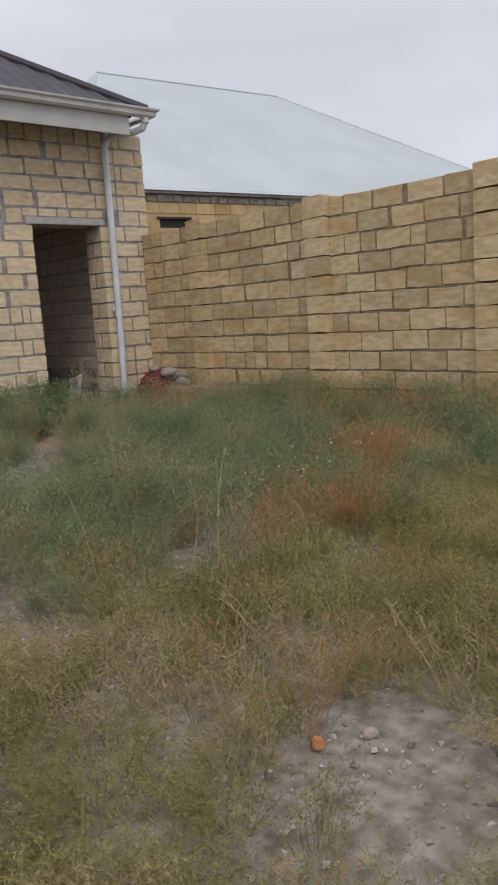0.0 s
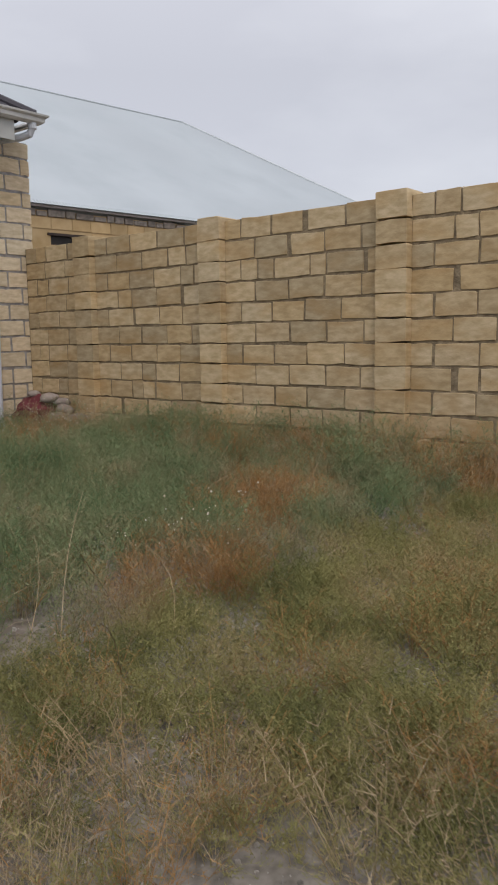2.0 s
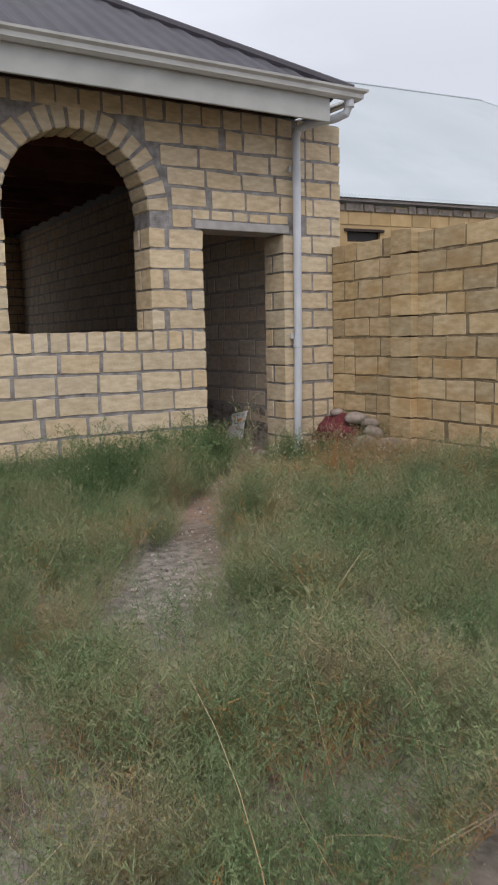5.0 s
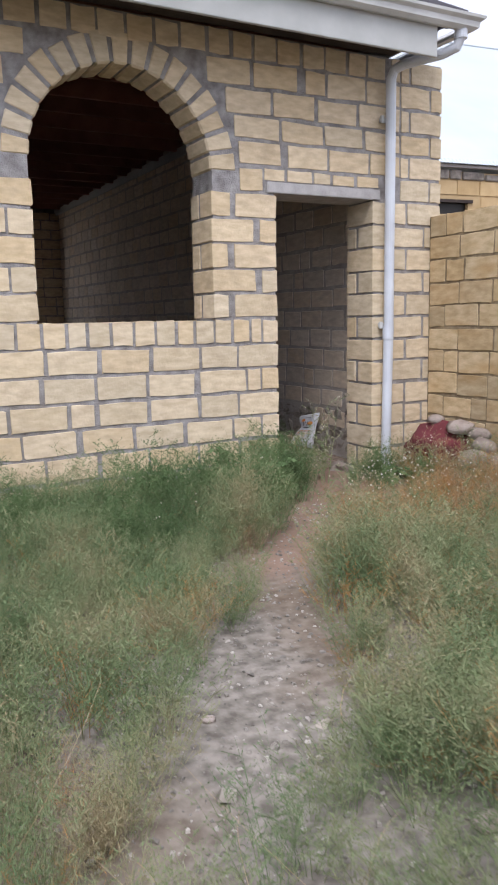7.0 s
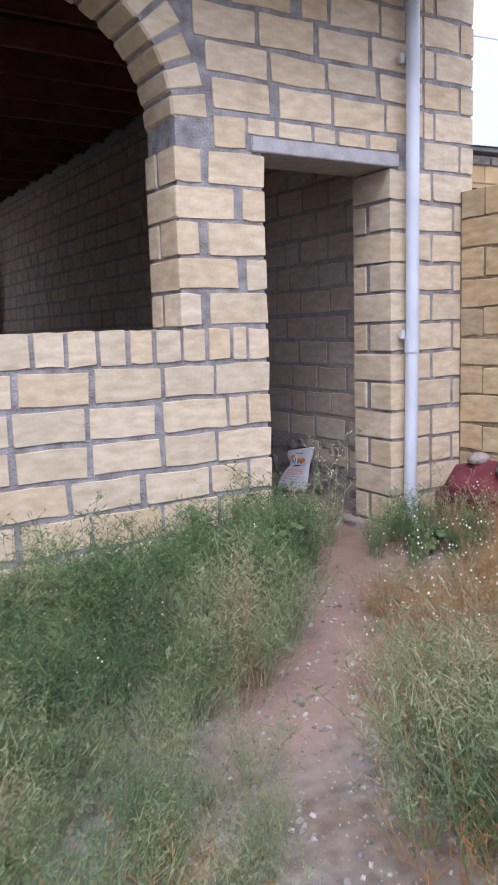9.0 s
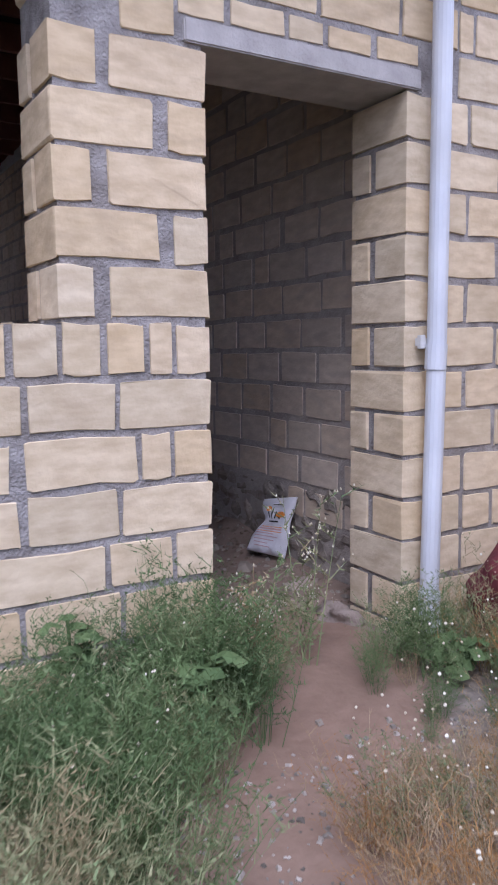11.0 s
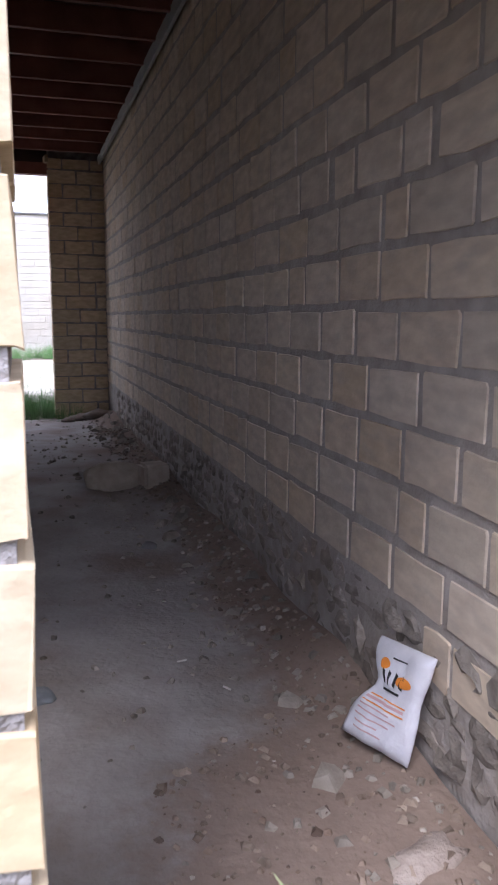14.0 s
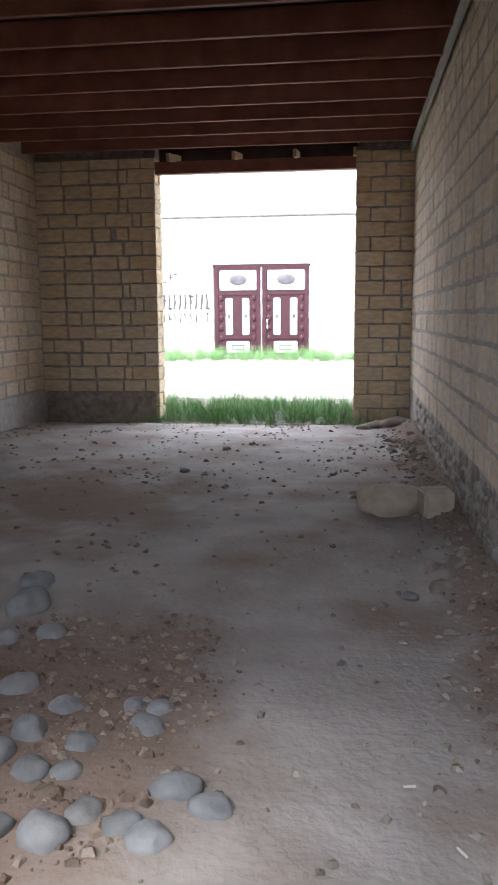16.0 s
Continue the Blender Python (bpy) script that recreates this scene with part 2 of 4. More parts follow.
M_OLIVE = plant("olive_weed", ((0.14, 0.145, 0.055), (0.20, 0.195, 0.07), (0.255, 0.235, 0.09), (0.30, 0.255, 0.11), (0.37, 0.285, 0.15)))
M_GREEN = plant("green_weed", ((0.115, 0.17, 0.075), (0.155, 0.205, 0.095), (0.20, 0.235, 0.115), (0.25, 0.25, 0.135), (0.30, 0.245, 0.14)))
M_STREET_GRASS = plant("fresh_grass", ((0.12, 0.24, 0.09), (0.16, 0.28, 0.11), (0.10, 0.20, 0.075)))
M_LUSH = plant("lush_weed", ((0.075, 0.125, 0.05), (0.105, 0.165, 0.065), (0.135, 0.19, 0.08), (0.20, 0.225, 0.115)))
M_RUST = plant("rusty_weed", ((0.36, 0.18, 0.06), (0.29, 0.155, 0.06), (0.42, 0.24, 0.09), (0.24, 0.15, 0.07)))
M_STRAW = plant("straw_weed", ((0.36, 0.265, 0.15), (0.28, 0.20, 0.11), (0.42, 0.33, 0.21), (0.22, 0.145, 0.085)))
M_FLOWER = plant("pale_seed_head", ((0.62, 0.58, 0.46), (0.5, 0.43, 0.31), (0.7, 0.68, 0.6)))


# ---- helpers of this scene ----
def mesh_of(name, verts, faces, mat, smooth=False):
    me = bpy.data.meshes.new(name)
    me.from_pydata(verts, [], faces)
    me.materials.append(mat)
    if smooth:
        me.shade_smooth()
    me.update()
    return me


def part(name, bm, mat, parent=None, label="", smooth=False):
    """Links a bmesh (or a mesh) as one object under a thing or a part."""
    if isinstance(bm, bpy.types.Mesh):
        me = bm
    else:
        bmesh.ops.recalc_face_normals(bm, faces=bm.faces)
        me = bpy.data.meshes.new(name)
        bm.to_mesh(me)
        bm.free()
        me.materials.append(mat)
        if smooth:
            me.shade_smooth()
    ob = new(name, me)
    if parent:
        ob.parent = parent
    if label:
        ob["label"] = label
    return ob


def box(x0, x1, y0, y1, z0, z1, bevel=0.0, bm=None):
    own = bmesh.new()
    bmesh.ops.create_cube(own, size=1, matrix=Matrix.Translation(((x0 + x1) / 2, (y0 + y1) / 2, (z0 + z1) / 2)) @ Matrix.Diagonal((x1 - x0, y1 - y0, z1 - z0, 1)))
    if bevel:
        bmesh.ops.bevel(own, geom=own.edges[:], offset=bevel, segments=2, affect="EDGES")
    if bm is None:
        return own
    me = bpy.data.meshes.new("tmp")
    own.to_mesh(me)
    own.free()
    bm.from_mesh(me)
    bpy.data.meshes.remove(me)
    return bm


def prism(quads, y0, y1):
    """Extrudes convex outlines in x and z from y0 to y1."""
    bm = bmesh.new()
    for q in quads:
        a = [bm.verts.new((x, y0, z)) for x, z in q]
        b = [bm.verts.new((x, y1, z)) for x, z in q]
        bm.faces.new(a)
        bm.faces.new(b[::-1])
        for i in range(len(q)):
            j = (i + 1) % len(q)
            bm.faces.new((a[j], a[i], b[i], b[j]))
    return bm


def tube(points, r, sides=12, caps=True):
    bm = bmesh.new()
    pts = [Vector(p) for p in points]
    rings = []
    for i, p in enumerate(pts):
        d = (pts[min(i + 1, len(pts) - 1)] - pts[max(i - 1, 0)]).normalized()
        q = d.to_track_quat("Z", "Y")
        rings.append([bm.verts.new(p + q @ Vector((r * math.cos(2 * math.pi * k / sides), r * math.sin(2 * math.pi * k / sides), 0))) for k in range(sides)])
    for a, b in zip(rings, rings[1:]):
        for k in range(sides):
            bm.faces.new((a[k], a[(k + 1) % sides], b[(k + 1) % sides], b[k]))
    if caps:
        bm.faces.new(rings[0][::-1])
        bm.faces.new(rings[-1])
    return bm


def stone_shape(rng, size, lumps=0.18, detail=2, flat=0.0):
    bm = bmesh.new()
    bmesh.ops.create_icosphere(bm, subdivisions=detail, radius=1)
    off = Vector((rng.uniform(-50, 50), rng.uniform(-50, 50), rng.uniform(-50, 50)))
    for v in bm.verts:
        k = 1 + lumps * noise.noise(v.co * 1.3 + off) + 0.4 * lumps * noise.noise(v.co * 3.5 + off)
        v.co = Vector((v.co.x * size[0], v.co.y * size[1], v.co.z * size[2])) * k
        v.co.z = max(v.co.z, -size[2] * (1 - flat))
    return bm


rnd = random.Random(7)


def piece_data(rng, ragged):
    """A sawn stone in the unit cube: x along, y depth from 0 (face) to 1, z up; worn, slightly uneven front edges."""
    j = lambda a: rng.uniform(-a, a)
    outline = []
    for cu, cw, su, sw in ((0, 0, 1, 1), (1, 0, -1, 1), (1, 1, -1, -1), (0, 1, 1, -1)):
        du, dw = rng.uniform(0.004, 0.016) * rng.choice((1, 1, 3)), rng.uniform(0.01, 0.035) * rng.choice((1, 1, 3))
        pair = [(cu, cw + sw * dw), (cu + su * du, cw)]
        outline += pair if su == sw else pair[::-1]
        if cu == 0 and cw == 0:
            outline.append((rng.uniform(0.35, 0.65), 0))
        if cu == 1 and cw == 1:
            outline.append((rng.uniform(0.35, 0.65), 1))
    back, mid, front = [], [], []
    for u, w in outline:
        back.append((u, 1.0, w))
        mu, mw = u + j(ragged * 0.4), w + j(ragged)
        mid.append((mu, 0.026, mw))
        front.append((mu + (0.5 - u) * 0.014 + j(0.006), j(0.005), mw + (0.5 - w) * 0.028 + j(0.012)))
    k0 = len(outline)
    verts = back + mid + front
    faces = [tuple(range(2 * k0, 3 * k0))]
    for i in range(k0):
        k = (i + 1) % k0
        faces += [(2 * k0 + k, 2 * k0 + i, k0 + i, k0 + k), (k0 + k, k0 + i, i, k)]
    return verts, faces


PIECES = [piece_data(rnd, 0.04) for _ in range(24)]


class Masonry:
    """Stones of one wall: u runs along it, depth into it. The first 300 near ones are objects, the rest one mesh."""

    def __init__(self, name, wall, m, mat, mat_many, near, limit=300):
        self.wall, self.m, self.near, self.limit, self.count = wall, m, near, limit, 0
        self.meshes = [mesh_of(name, v, f, mat) for v, f in PIECES]
        self.name, self.mat_many, self.v, self.f = name, mat_many, [], []

    def stone(self, u0, u1, z0, z1, d0=0.0, depth=0.17):
        k = rnd.randrange(len(PIECES))
        lean = rnd.uniform(-0.012, 0.012)
        local = Matrix.Translation((u0, d0 + rnd.uniform(-0.002, 0.002), z0)) @ Matrix.Rotation(lean, 4, "Y") @ Matrix.Diagonal((u1 - u0, depth, z1 - z0, 1))
        if self.near((u0 + u1) / 2, (z0 + z1) / 2) and self.count < self.limit:
            self.count += 1
            ob = new(self.name, self.meshes[k])
            ob.parent = self.wall
            ob.matrix_basis = self.m @ local
        else:
            full = self.m @ local
            n = len(self.v)
            self.v += [full @ Vector(p) for p in PIECES[k][0]]
            self.f += [tuple(n + i for i in face) for face in PIECES[k][1]]

    def course(self, a, b, z0, z1, long=(0.36, 0.40), half=0.25, joint=(0.018, 0.036), first=None, depth=0.17, bed=0.022):
        u, n = a, 0
        while b - u > 0.05:
            size = rnd.uniform(*long) if rnd.random() > half else rnd.uniform(0.15, 0.21)
            if n == 0 and first:
                size = first
            if b - u - size < 0.11:
                size = b - u
                if size > 0.44:
                    size *= 0.5
            up = rnd.uniform(0.002, 0.012)
            self.stone(u, u + size, z0 + bed * 0.5, z1 - bed * 0.5 - up, 0, depth)
            u += size + rnd.uniform(*joint) + (rnd.uniform(0.02, 0.05) if rnd.random() < 0.07 else 0)
            n += 1

    def finish(self, label):
        if self.f:
            ob = new("stonework", mesh_of("stonework", self.v, self.f, self.mat_many))
            ob.parent = self.wall
            tagged(ob, label, kind="stuff")

GROUND, DOOR_W, HALL_X0, HALL_X1, HALL_Y1 = -0.2, 0.957, -4.0, 1.205, 10.8


# ---- ground ----
def uneven(x, y, amount=0.035):
    p = Vector((x, y, 0))
    return amount * (noise.noise(p * 0.9) + 0.5 * noise.noise(p * 2.7) + 0.25 * noise.noise(p * 8))


def street_rise(y):
    return 0.35 * max(0.0, min(1.0, (y - 12.5) / 8.0))


def sheet(name, xs, ys, height, mat):
    verts = [(x, y, height(x, y)) for y in ys for x in xs]
    w = len(xs)
    faces = [(j * w + i, j * w + i + 1, (j + 1) * w + i + 1, (j + 1) * w + i) for j in range(len(ys) - 1) for i in range(w - 1)]
    return new(name, mesh_of(name, verts, faces, mat, True))


def ground_height(x, y):
    inside = HALL_X0 - 0.3 < x < 1.7 and 0.62 < y < 10.6
    if inside:
        return GROUND - 0.15
    if y > 10.9:
        return GROUND + street_rise(y) + uneven(x, y, 0.03)
    fade = 1.0 if -9 < x < 3 and -13 < y < 2 else 0.0
    return GROUND + fade * uneven(x, y)


def steps(a, b, step, far):
    mid = list(np.arange(a, b + 1e-6, step))
    return [-far, -far / 4, -far / 15] + mid + [far / 15, far / 4, far]


ground = sheet("ground", steps(-8, 4, 0.08, 600), steps(-12, 30, 0.12, 600), ground_height, M_SOIL)
tagged(ground, "dusty grey soil with pebbles under weeds", "ground", kind="structure")


def floor_height(x, y):
    rise = 0.15 * math.exp(-((x - 1.2) / 0.2) ** 2) * (0.8 + 0.5 * noise.noise(Vector((x, y * 1.3, 2)))) * min(1, max(0.1, (y - 0.9) / 1.0))
    heap = 0.10 * math.exp(-((x + 3.6) / 0.9) ** 2 - ((y - 8.3) / 1.3) ** 2)
    edge = -0.08 * max(0.0, 1 - (y - 0.3) / 0.35) - 0.08 * max(0.0, 1 - (10.9 - y) / 0.4)
    return GROUND + 0.02 + uneven(x, y, 0.018) + rise + heap + edge


hall_floor = sheet("floor", list(np.arange(HALL_X0 - 0.1, 1.25, 0.05)), list(np.arange(0.30, 10.95, 0.07)), floor_height, M_FLOOR)
tagged(hall_floor, "grey trodden dirt floor strewn with rubble", "floor", kind="structure")

road = sheet("road", list(np.arange(-30, 20, 0.5)), list(np.arange(13.4, 20.3, 0.3)), lambda x, y: GROUND + 0.012 + street_rise(y) + 0.03 * max(0, uneven(x, y, 1.0)) + (0.025 if 13.6 < y < 20 else -0.06), M_ROAD)
tagged(road, "pale dusty dirt road outside the opening", "road", kind="structure")


PATH_LINE = [(-2.35, -3.75), (-2.0, -3.2), (-1.25, -2.15), (-0.4, -1.15), (0.2, -0.5), (0.5, 0.05), (0.45, 0.55)]


def off_path(x, y):
    best = 9.0
    for (ax, ay), (bx, by) in zip(PATH_LINE, PATH_LINE[1:]):
        t = max(0, min(1, ((x - ax) * (bx - ax) + (y - ay) * (by - ay)) / ((bx - ax) ** 2 + (by - ay) ** 2)))
        best = min(best, math.hypot(x - ax - t * (bx - ax), y - ay - t * (by - ay)))
    return best


def clay_cover(x, y):
    """Share of loose brown clay: trodden in at the doorway, along the wall foot and round the river stones."""
    m = max(1.5 * math.exp(-((x - 0.7) / 0.75) ** 2 - ((y - 0.5) / 0.95) ** 2), 1.0 * math.exp(-((x - 1.2) / 0.36) ** 2),
            1.15 * math.exp(-((x + 0.75) / 0.7) ** 2 - ((y - 2.5) / 1.1) ** 2), 0.8 * math.exp(-((x + 1.8) / 1.3) ** 2 - ((y - 6.0) / 1.6) ** 2))
    return m + 0.35 * noise.noise(Vector((x * 1.7, y * 1.7, 11)))


def path_cover(x, y):
    near_door = max(0.0, min(1.0, (y + 2.3) / 0.9))
    return near_door * 1.5 * math.exp(-(off_path(x, y) / 0.42) ** 2)


def lay_clay(ob, cover, mat, color, color_b):
    """Mixes clay into a ground material where the mesh's own clay value and a fine noise agree."""
    me = ob.data
    me.attributes.new("clay", "FLOAT", "POINT").data.foreach_set("value", [cover(v.co.x, v.co.y) for v in me.vertices])
    n, l = mat.node_tree.nodes, mat.node_tree.links
    at = n.new("ShaderNodeAttribute")
    at.attribute_name = "clay"
    grain = n.new("ShaderNodeTexNoise")
    grain.inputs["Scale"].default_value, grain.inputs["Detail"].default_value, grain.inputs["Roughness"].default_value = 7.0, 8.0, 0.7
    l.new(n["Geometry"].outputs["Position"], grain.inputs["Vector"])
    add = n.new("ShaderNodeMath")
    l.new(at.outputs["Fac"], add.inputs[0])
    l.new(grain.outputs["Fac"], add.inputs[1])
    soft = n.new("ShaderNodeMapRange")
    soft.interpolation_type = "SMOOTHSTEP"
    soft.inputs["From Min"].default_value, soft.inputs["From Max"].default_value = 0.75, 1.3
    soft.inputs["To Max"].default_value = 0.9
    l.new(add.outputs["Value"], soft.inputs["Value"])
    tint = n.new("ShaderNodeMix")
    tint.data_type = "RGBA"
    tint.inputs["A"].default_value, tint.inputs["B"].default_value = (*color, 1), (*color_b, 1)
    l.new(grain.outputs["Fac"], tint.inputs["Factor"])
    mix = n.new("ShaderNodeMix")
    mix.data_type = "RGBA"
    shader = n["Principled BSDF"]
    l.new(soft.outputs["Result"], mix.inputs["Factor"])
    l.new(shader.inputs["Base Color"].links[0].from_socket, mix.inputs["A"])
    l.new(tint.outputs["Result"], mix.inputs["B"])
    l.new(mix.outputs["Result"], shader.inputs["Base Color"])


lay_clay(hall_floor, clay_cover, M_FLOOR, (0.15, 0.10, 0.075), (0.32, 0.245, 0.195))
lay_clay(ground, path_cover, M_SOIL, (0.16, 0.10, 0.07), (0.34, 0.24, 0.185))

# ---- house: front wall with arched window and doorway ----
ARCH_X, ARCH_Z, ARCH_R, SILL = -1.255, 2.33, 0.68, 1.22
FRONT = [-0.335, -0.14, 0.055, 0.25, 0.44, 0.635, 0.83, 1.025, 1.22, 1.42, 1.61, 1.81, 2.0, 2.2, 2.395, 2.59, 2.77, 2.97, 3.17, 3.37]


def front_backing():
    q, g = [], 0.014
    l, r, top, bot = -4.38 + g, 1.71 - g, 3.36, -0.4
    a, b = ARCH_X - ARCH_R - g, ARCH_X + ARCH_R + g
    q.append([(l, bot), (a, bot), (a, top), (l, top)])
    q.append([(a, bot), (b, bot), (b, SILL - g), (a, SILL - g)])
    q.append([(b, bot), (-g, bot), (-g, top), (b, top)])
    q.append([(-g, 2.2 + g), (DOOR_W + g, 2.2 + g), (DOOR_W + g, top), (-g, top)])
    q.append([(DOOR_W + g, bot), (r, bot), (r, top), (DOOR_W + g, top)])
    n = 24
    for i in range(n):
        t0, t1 = math.pi * i / n, math.pi * (i + 1) / n
        p0 = (ARCH_X + (ARCH_R + g) * math.cos(t0), ARCH_Z + (ARCH_R + g) * math.sin(t0))
        p1 = (ARCH_X + (ARCH_R + g) * math.cos(t1), ARCH_Z + (ARCH_R + g) * math.sin(t1))
        q.append([p1, p0, (p0[0], top), (p1[0], top)])
    return prism(q, 0.007, 0.3585)


wall_front = part("wall_front", front_backing(), M_MORTAR)
tagged(wall_front, "front wall of sawn yellow limestone with grey mortar", "wall", kind="structure")
front = Masonry("stone", wall_front, Matrix.Identity(4), M_STONE, M_STONE_MANY, lambda u, z: u > -2.35)


def jamb(m, u_edge, side, z0, z1, n, width):
    """Stones that turn the corner of an opening: one full-depth stone, or two with mortar between."""
    a, b = (u_edge, u_edge + width) if side > 0 else (u_edge - width, u_edge)
    if n % 2:
        m.stone(a, b, z0, z1, 0, 0.37)
    else:
        m.stone(a, b, z0, z1, 0, 0.20)
        m.stone(a, b, z0, z1, 0.25, 0.12)
    return (b if side > 0 else a)


for n, (z0, z1) in enumerate(zip(FRONT, FRONT[1:])):
    za, zb = z0 + 0.008, z1 - 0.014
    if z0 < 1.0:                                  # below the sill
        e = jamb(front, 0, -1, za, zb, n + 1, 0.36 if n % 2 == 0 else 0.15)
        front.course(-4.38, e - 0.02, z0, z1, half=0.2)
    elif z0 < 1.2:                                # sill course of short stones
        e = jamb(front, 0, -1, za, zb, 1, 0.135)
        u = -2.6
        while u < e - 0.1:
            w = min(rnd.uniform(0.12, 0.165), e - 0.02 - u)
            front.stone(u, u + w, za, zb + 0.004, 0, 0.37)
            u += w + rnd.uniform(0.018, 0.03)
        front.course(-4.38, -2.62, z0, z1)
    elif z1 <= 2.21:                              # beside the window
        short, long_ = rnd.uniform(0.13, 0.165), rnd.uniform(0.355, 0.385)
        jamb(front, 0, -1, za, zb, n + 1, long_ if n % 2 == 0 else short)
        jamb(front, ARCH_X + ARCH_R, 1, za, zb, n, short if n % 2 == 0 else long_)
        g = jamb(front, ARCH_X - ARCH_R, -1, za, zb, n, 0.17 if n % 2 else 0.36)
        front.course(-4.38, g - 0.02, z0, z1)
    else:                                         # arch and above
        low = max(0.0, z0 - ARCH_Z)
        half = math.sqrt(max(0, 0.925 ** 2 - low ** 2)) if low < 0.925 else -1
        right = 1.51
        if z1 < 2.4:
            front.course(ARCH_X + half + 0.01, -0.12, z0, z1)
            front.course(-0.10, 1.02, 2.285, z1, long=(0.16, 0.28), half=0.5)
        elif z0 > 3.1:
            front.course(ARCH_X - 3.1, 1.24, z0, z1, long=(0.16, 0.2), half=0.6)
        elif half > 0:
            front.course(ARCH_X + half + 0.01, 1.24, z0, z1, half=0.22)
        else:
            front.course(-1.2, 1.24, z0, z1)
        if z0 <= 3.1:
            front.course(-4.38, ARCH_X - max(half, 0.05) - 0.01, z0, z1)
    # right of the doorway, up to the corner
    if z1 <= 2.21:
        e = jamb(front, DOOR_W, 1, za, zb, n + 1, rnd.uniform(0.15, 0.18))
        c = 0.17 if n % 2 else 0.37
        front.stone(1.71 - c, 1.71, za, zb, 0, 0.37)
        if 1.71 - c - e > 0.06:
            front.course(e + 0.03, 1.71 - c - 0.025, z0, z1, half=0.3)
    else:
        c = 0.12 if n % 2 else 0.35
        front.stone(1.71 - c, 1.71, za, zb, 0, 0.37)
        front.course(1.26, 1.71 - c - 0.02, z0, z1, half=0.2)


def voussoirs():
    n = 17
    for i in range(n):
        t0, t1 = math.pi * (i + 0.07) / n, math.pi * (i + 0.93) / n
        r1 = ARCH_R + rnd.uniform(0.19, 0.235)
        bm = prism([[(ARCH_X + r * math.cos(t), ARCH_Z + r * math.sin(t)) for r, t in ((ARCH_R, t0), (r1, t0), (r1, t1), (ARCH_R, t1))]], 0.0, 0.37)
        bmesh.ops.bevel(bm, geom=bm.edges[:], offset=0.014, segments=1, affect="EDGES")
        part("voussoir", bm, M_STONE, wall_front)


voussoirs()
front.finish("yellow limestone courses beyond the window")

lintel = part("door_lintel", box(-0.085, 1.03, -0.012, 0.36, 2.2, 2.283, 0.006), M_CONCRETE)
tagged(lintel, "grey concrete lintel over the open doorway", "lintel", kind="structure")

# ---- hall walls ----
wall_right = part("wall_right", box(HALL_X1 + 0.007, 1.56, 0.372, 11.16, -0.4, 3.44), M_INNER_MORTAR)
part("wall_head", box(HALL_X1 + 0.007, 1.27, 0.372, 11.16, 3.44, 3.58), M_INNER_MORTAR, wall_right)
tagged(wall_right, "long inner wall of sawn limestone with smeared mortar", "wall", kind="structure")
right = Masonry("stone", wall_right, Matrix.Translation((HALL_X1, 0, 0)) @ Matrix.Rotation(radians(90), 4, "Z") @ Matrix.Diagonal((1, -1, 1, 1)), M_INNER, M_INNER_MANY,
                lambda u, z: 0.4 < u < 6.0)
z = 0.31
rows_right = []
while z < 3.5:
    rows_right.append((z, min(z + 0.2, 3.56)))
    z += 0.2
for n, (z0, z1) in enumerate(rows_right):
    right.course(0.385 - (n % 2) * 0.0, 10.8, z0, z1, long=(0.31, 0.37), half=0.08, first=0.2 if n % 2 else 0.36, joint=(0.02, 0.04), bed=0.03)
right.course(0.385, 1.3, 0.11, 0.31, long=(0.31, 0.37), half=0.08, bed=0.03)
right.finish("limestone courses towards the far end")


def foundation():
    rng = random.Random(3)
    for lev in range(4):
        y = 0.45
        while y < 9.6:
            w = rng.uniform(0.09, 0.22)
            d = stone_shape(rng, (rng.uniform(0.022, 0.045), w * 0.56, rng.uniform(0.05, 0.08)), 0.75, 2)
            d.transform(Matrix.Translation((HALL_X1 + 0.03, y + w / 2, -0.06 + lev * 0.105 + rng.uniform(-0.025, 0.025))))
            part("foundation_stone", d, M_RUBBLE, wall_right)
            y += w * 0.95


foundation()

wall_far = new("wall_far")
tagged(wall_far, "end wall of limestone beside the wide street opening", "wall", kind="structure")
OP_X0, OP_X1 = -2.29, 0.44
part("core", box(HALL_X0, OP_X0 - 0.014, HALL_Y1 + 0.014, 11.15, -0.5, 3.44), M_MORTAR, wall_far)
part("core", box(HALL_X0 - 0.3, OP_X0 - 0.014, HALL_Y1 + 0.1, 11.15, 3.44, 3.70), M_MORTAR, wall_far)
part("core", box(OP_X1 + 0.014, HALL_X1 + 0.1, HALL_Y1 + 0.1, 11.15, 3.44, 3.70), M_MORTAR, wall_far)
part("dark_footing", box(HALL_X0 + 0.04, OP_X0 - 0.05, HALL_Y1 - 0.05, HALL_Y1 + 0.02, -0.45, 0.24, 0.02), M_RUBBLE, wall_far, "dark damp rubble footing")
part("core", box(OP_X1 + 0.014, HALL_X1 + 0.010, HALL_Y1 + 0.014, 11.15, -0.5, 3.44), M_MORTAR, wall_far)
far = Masonry("stone", wall_far, Matrix.Translation((0, HALL_Y1, 0)), M_STONE, M_STONE_MANY, lambda u, z: z > 0.1)
z, n = -0.36, 0
while z < 3.4:
    z1 = min(z + 0.192, 3.44)
    e = jamb(far, OP_X0, -1, z + 0.008, z1 - 0.01, n, 0.19 if n % 2 else 0.38)
    far.course(HALL_X0, e - 0.02, z, z1, half=0.12)
    e = jamb(far, OP_X1, 1, z + 0.008, z1 - 0.01, n, 0.19 if n % 2 else 0.38)
    far.course(e + 0.02, HALL_X1, z, z1, half=0.12)
    z, n = z + 0.192, n + 1
far.finish("lower limestone courses")

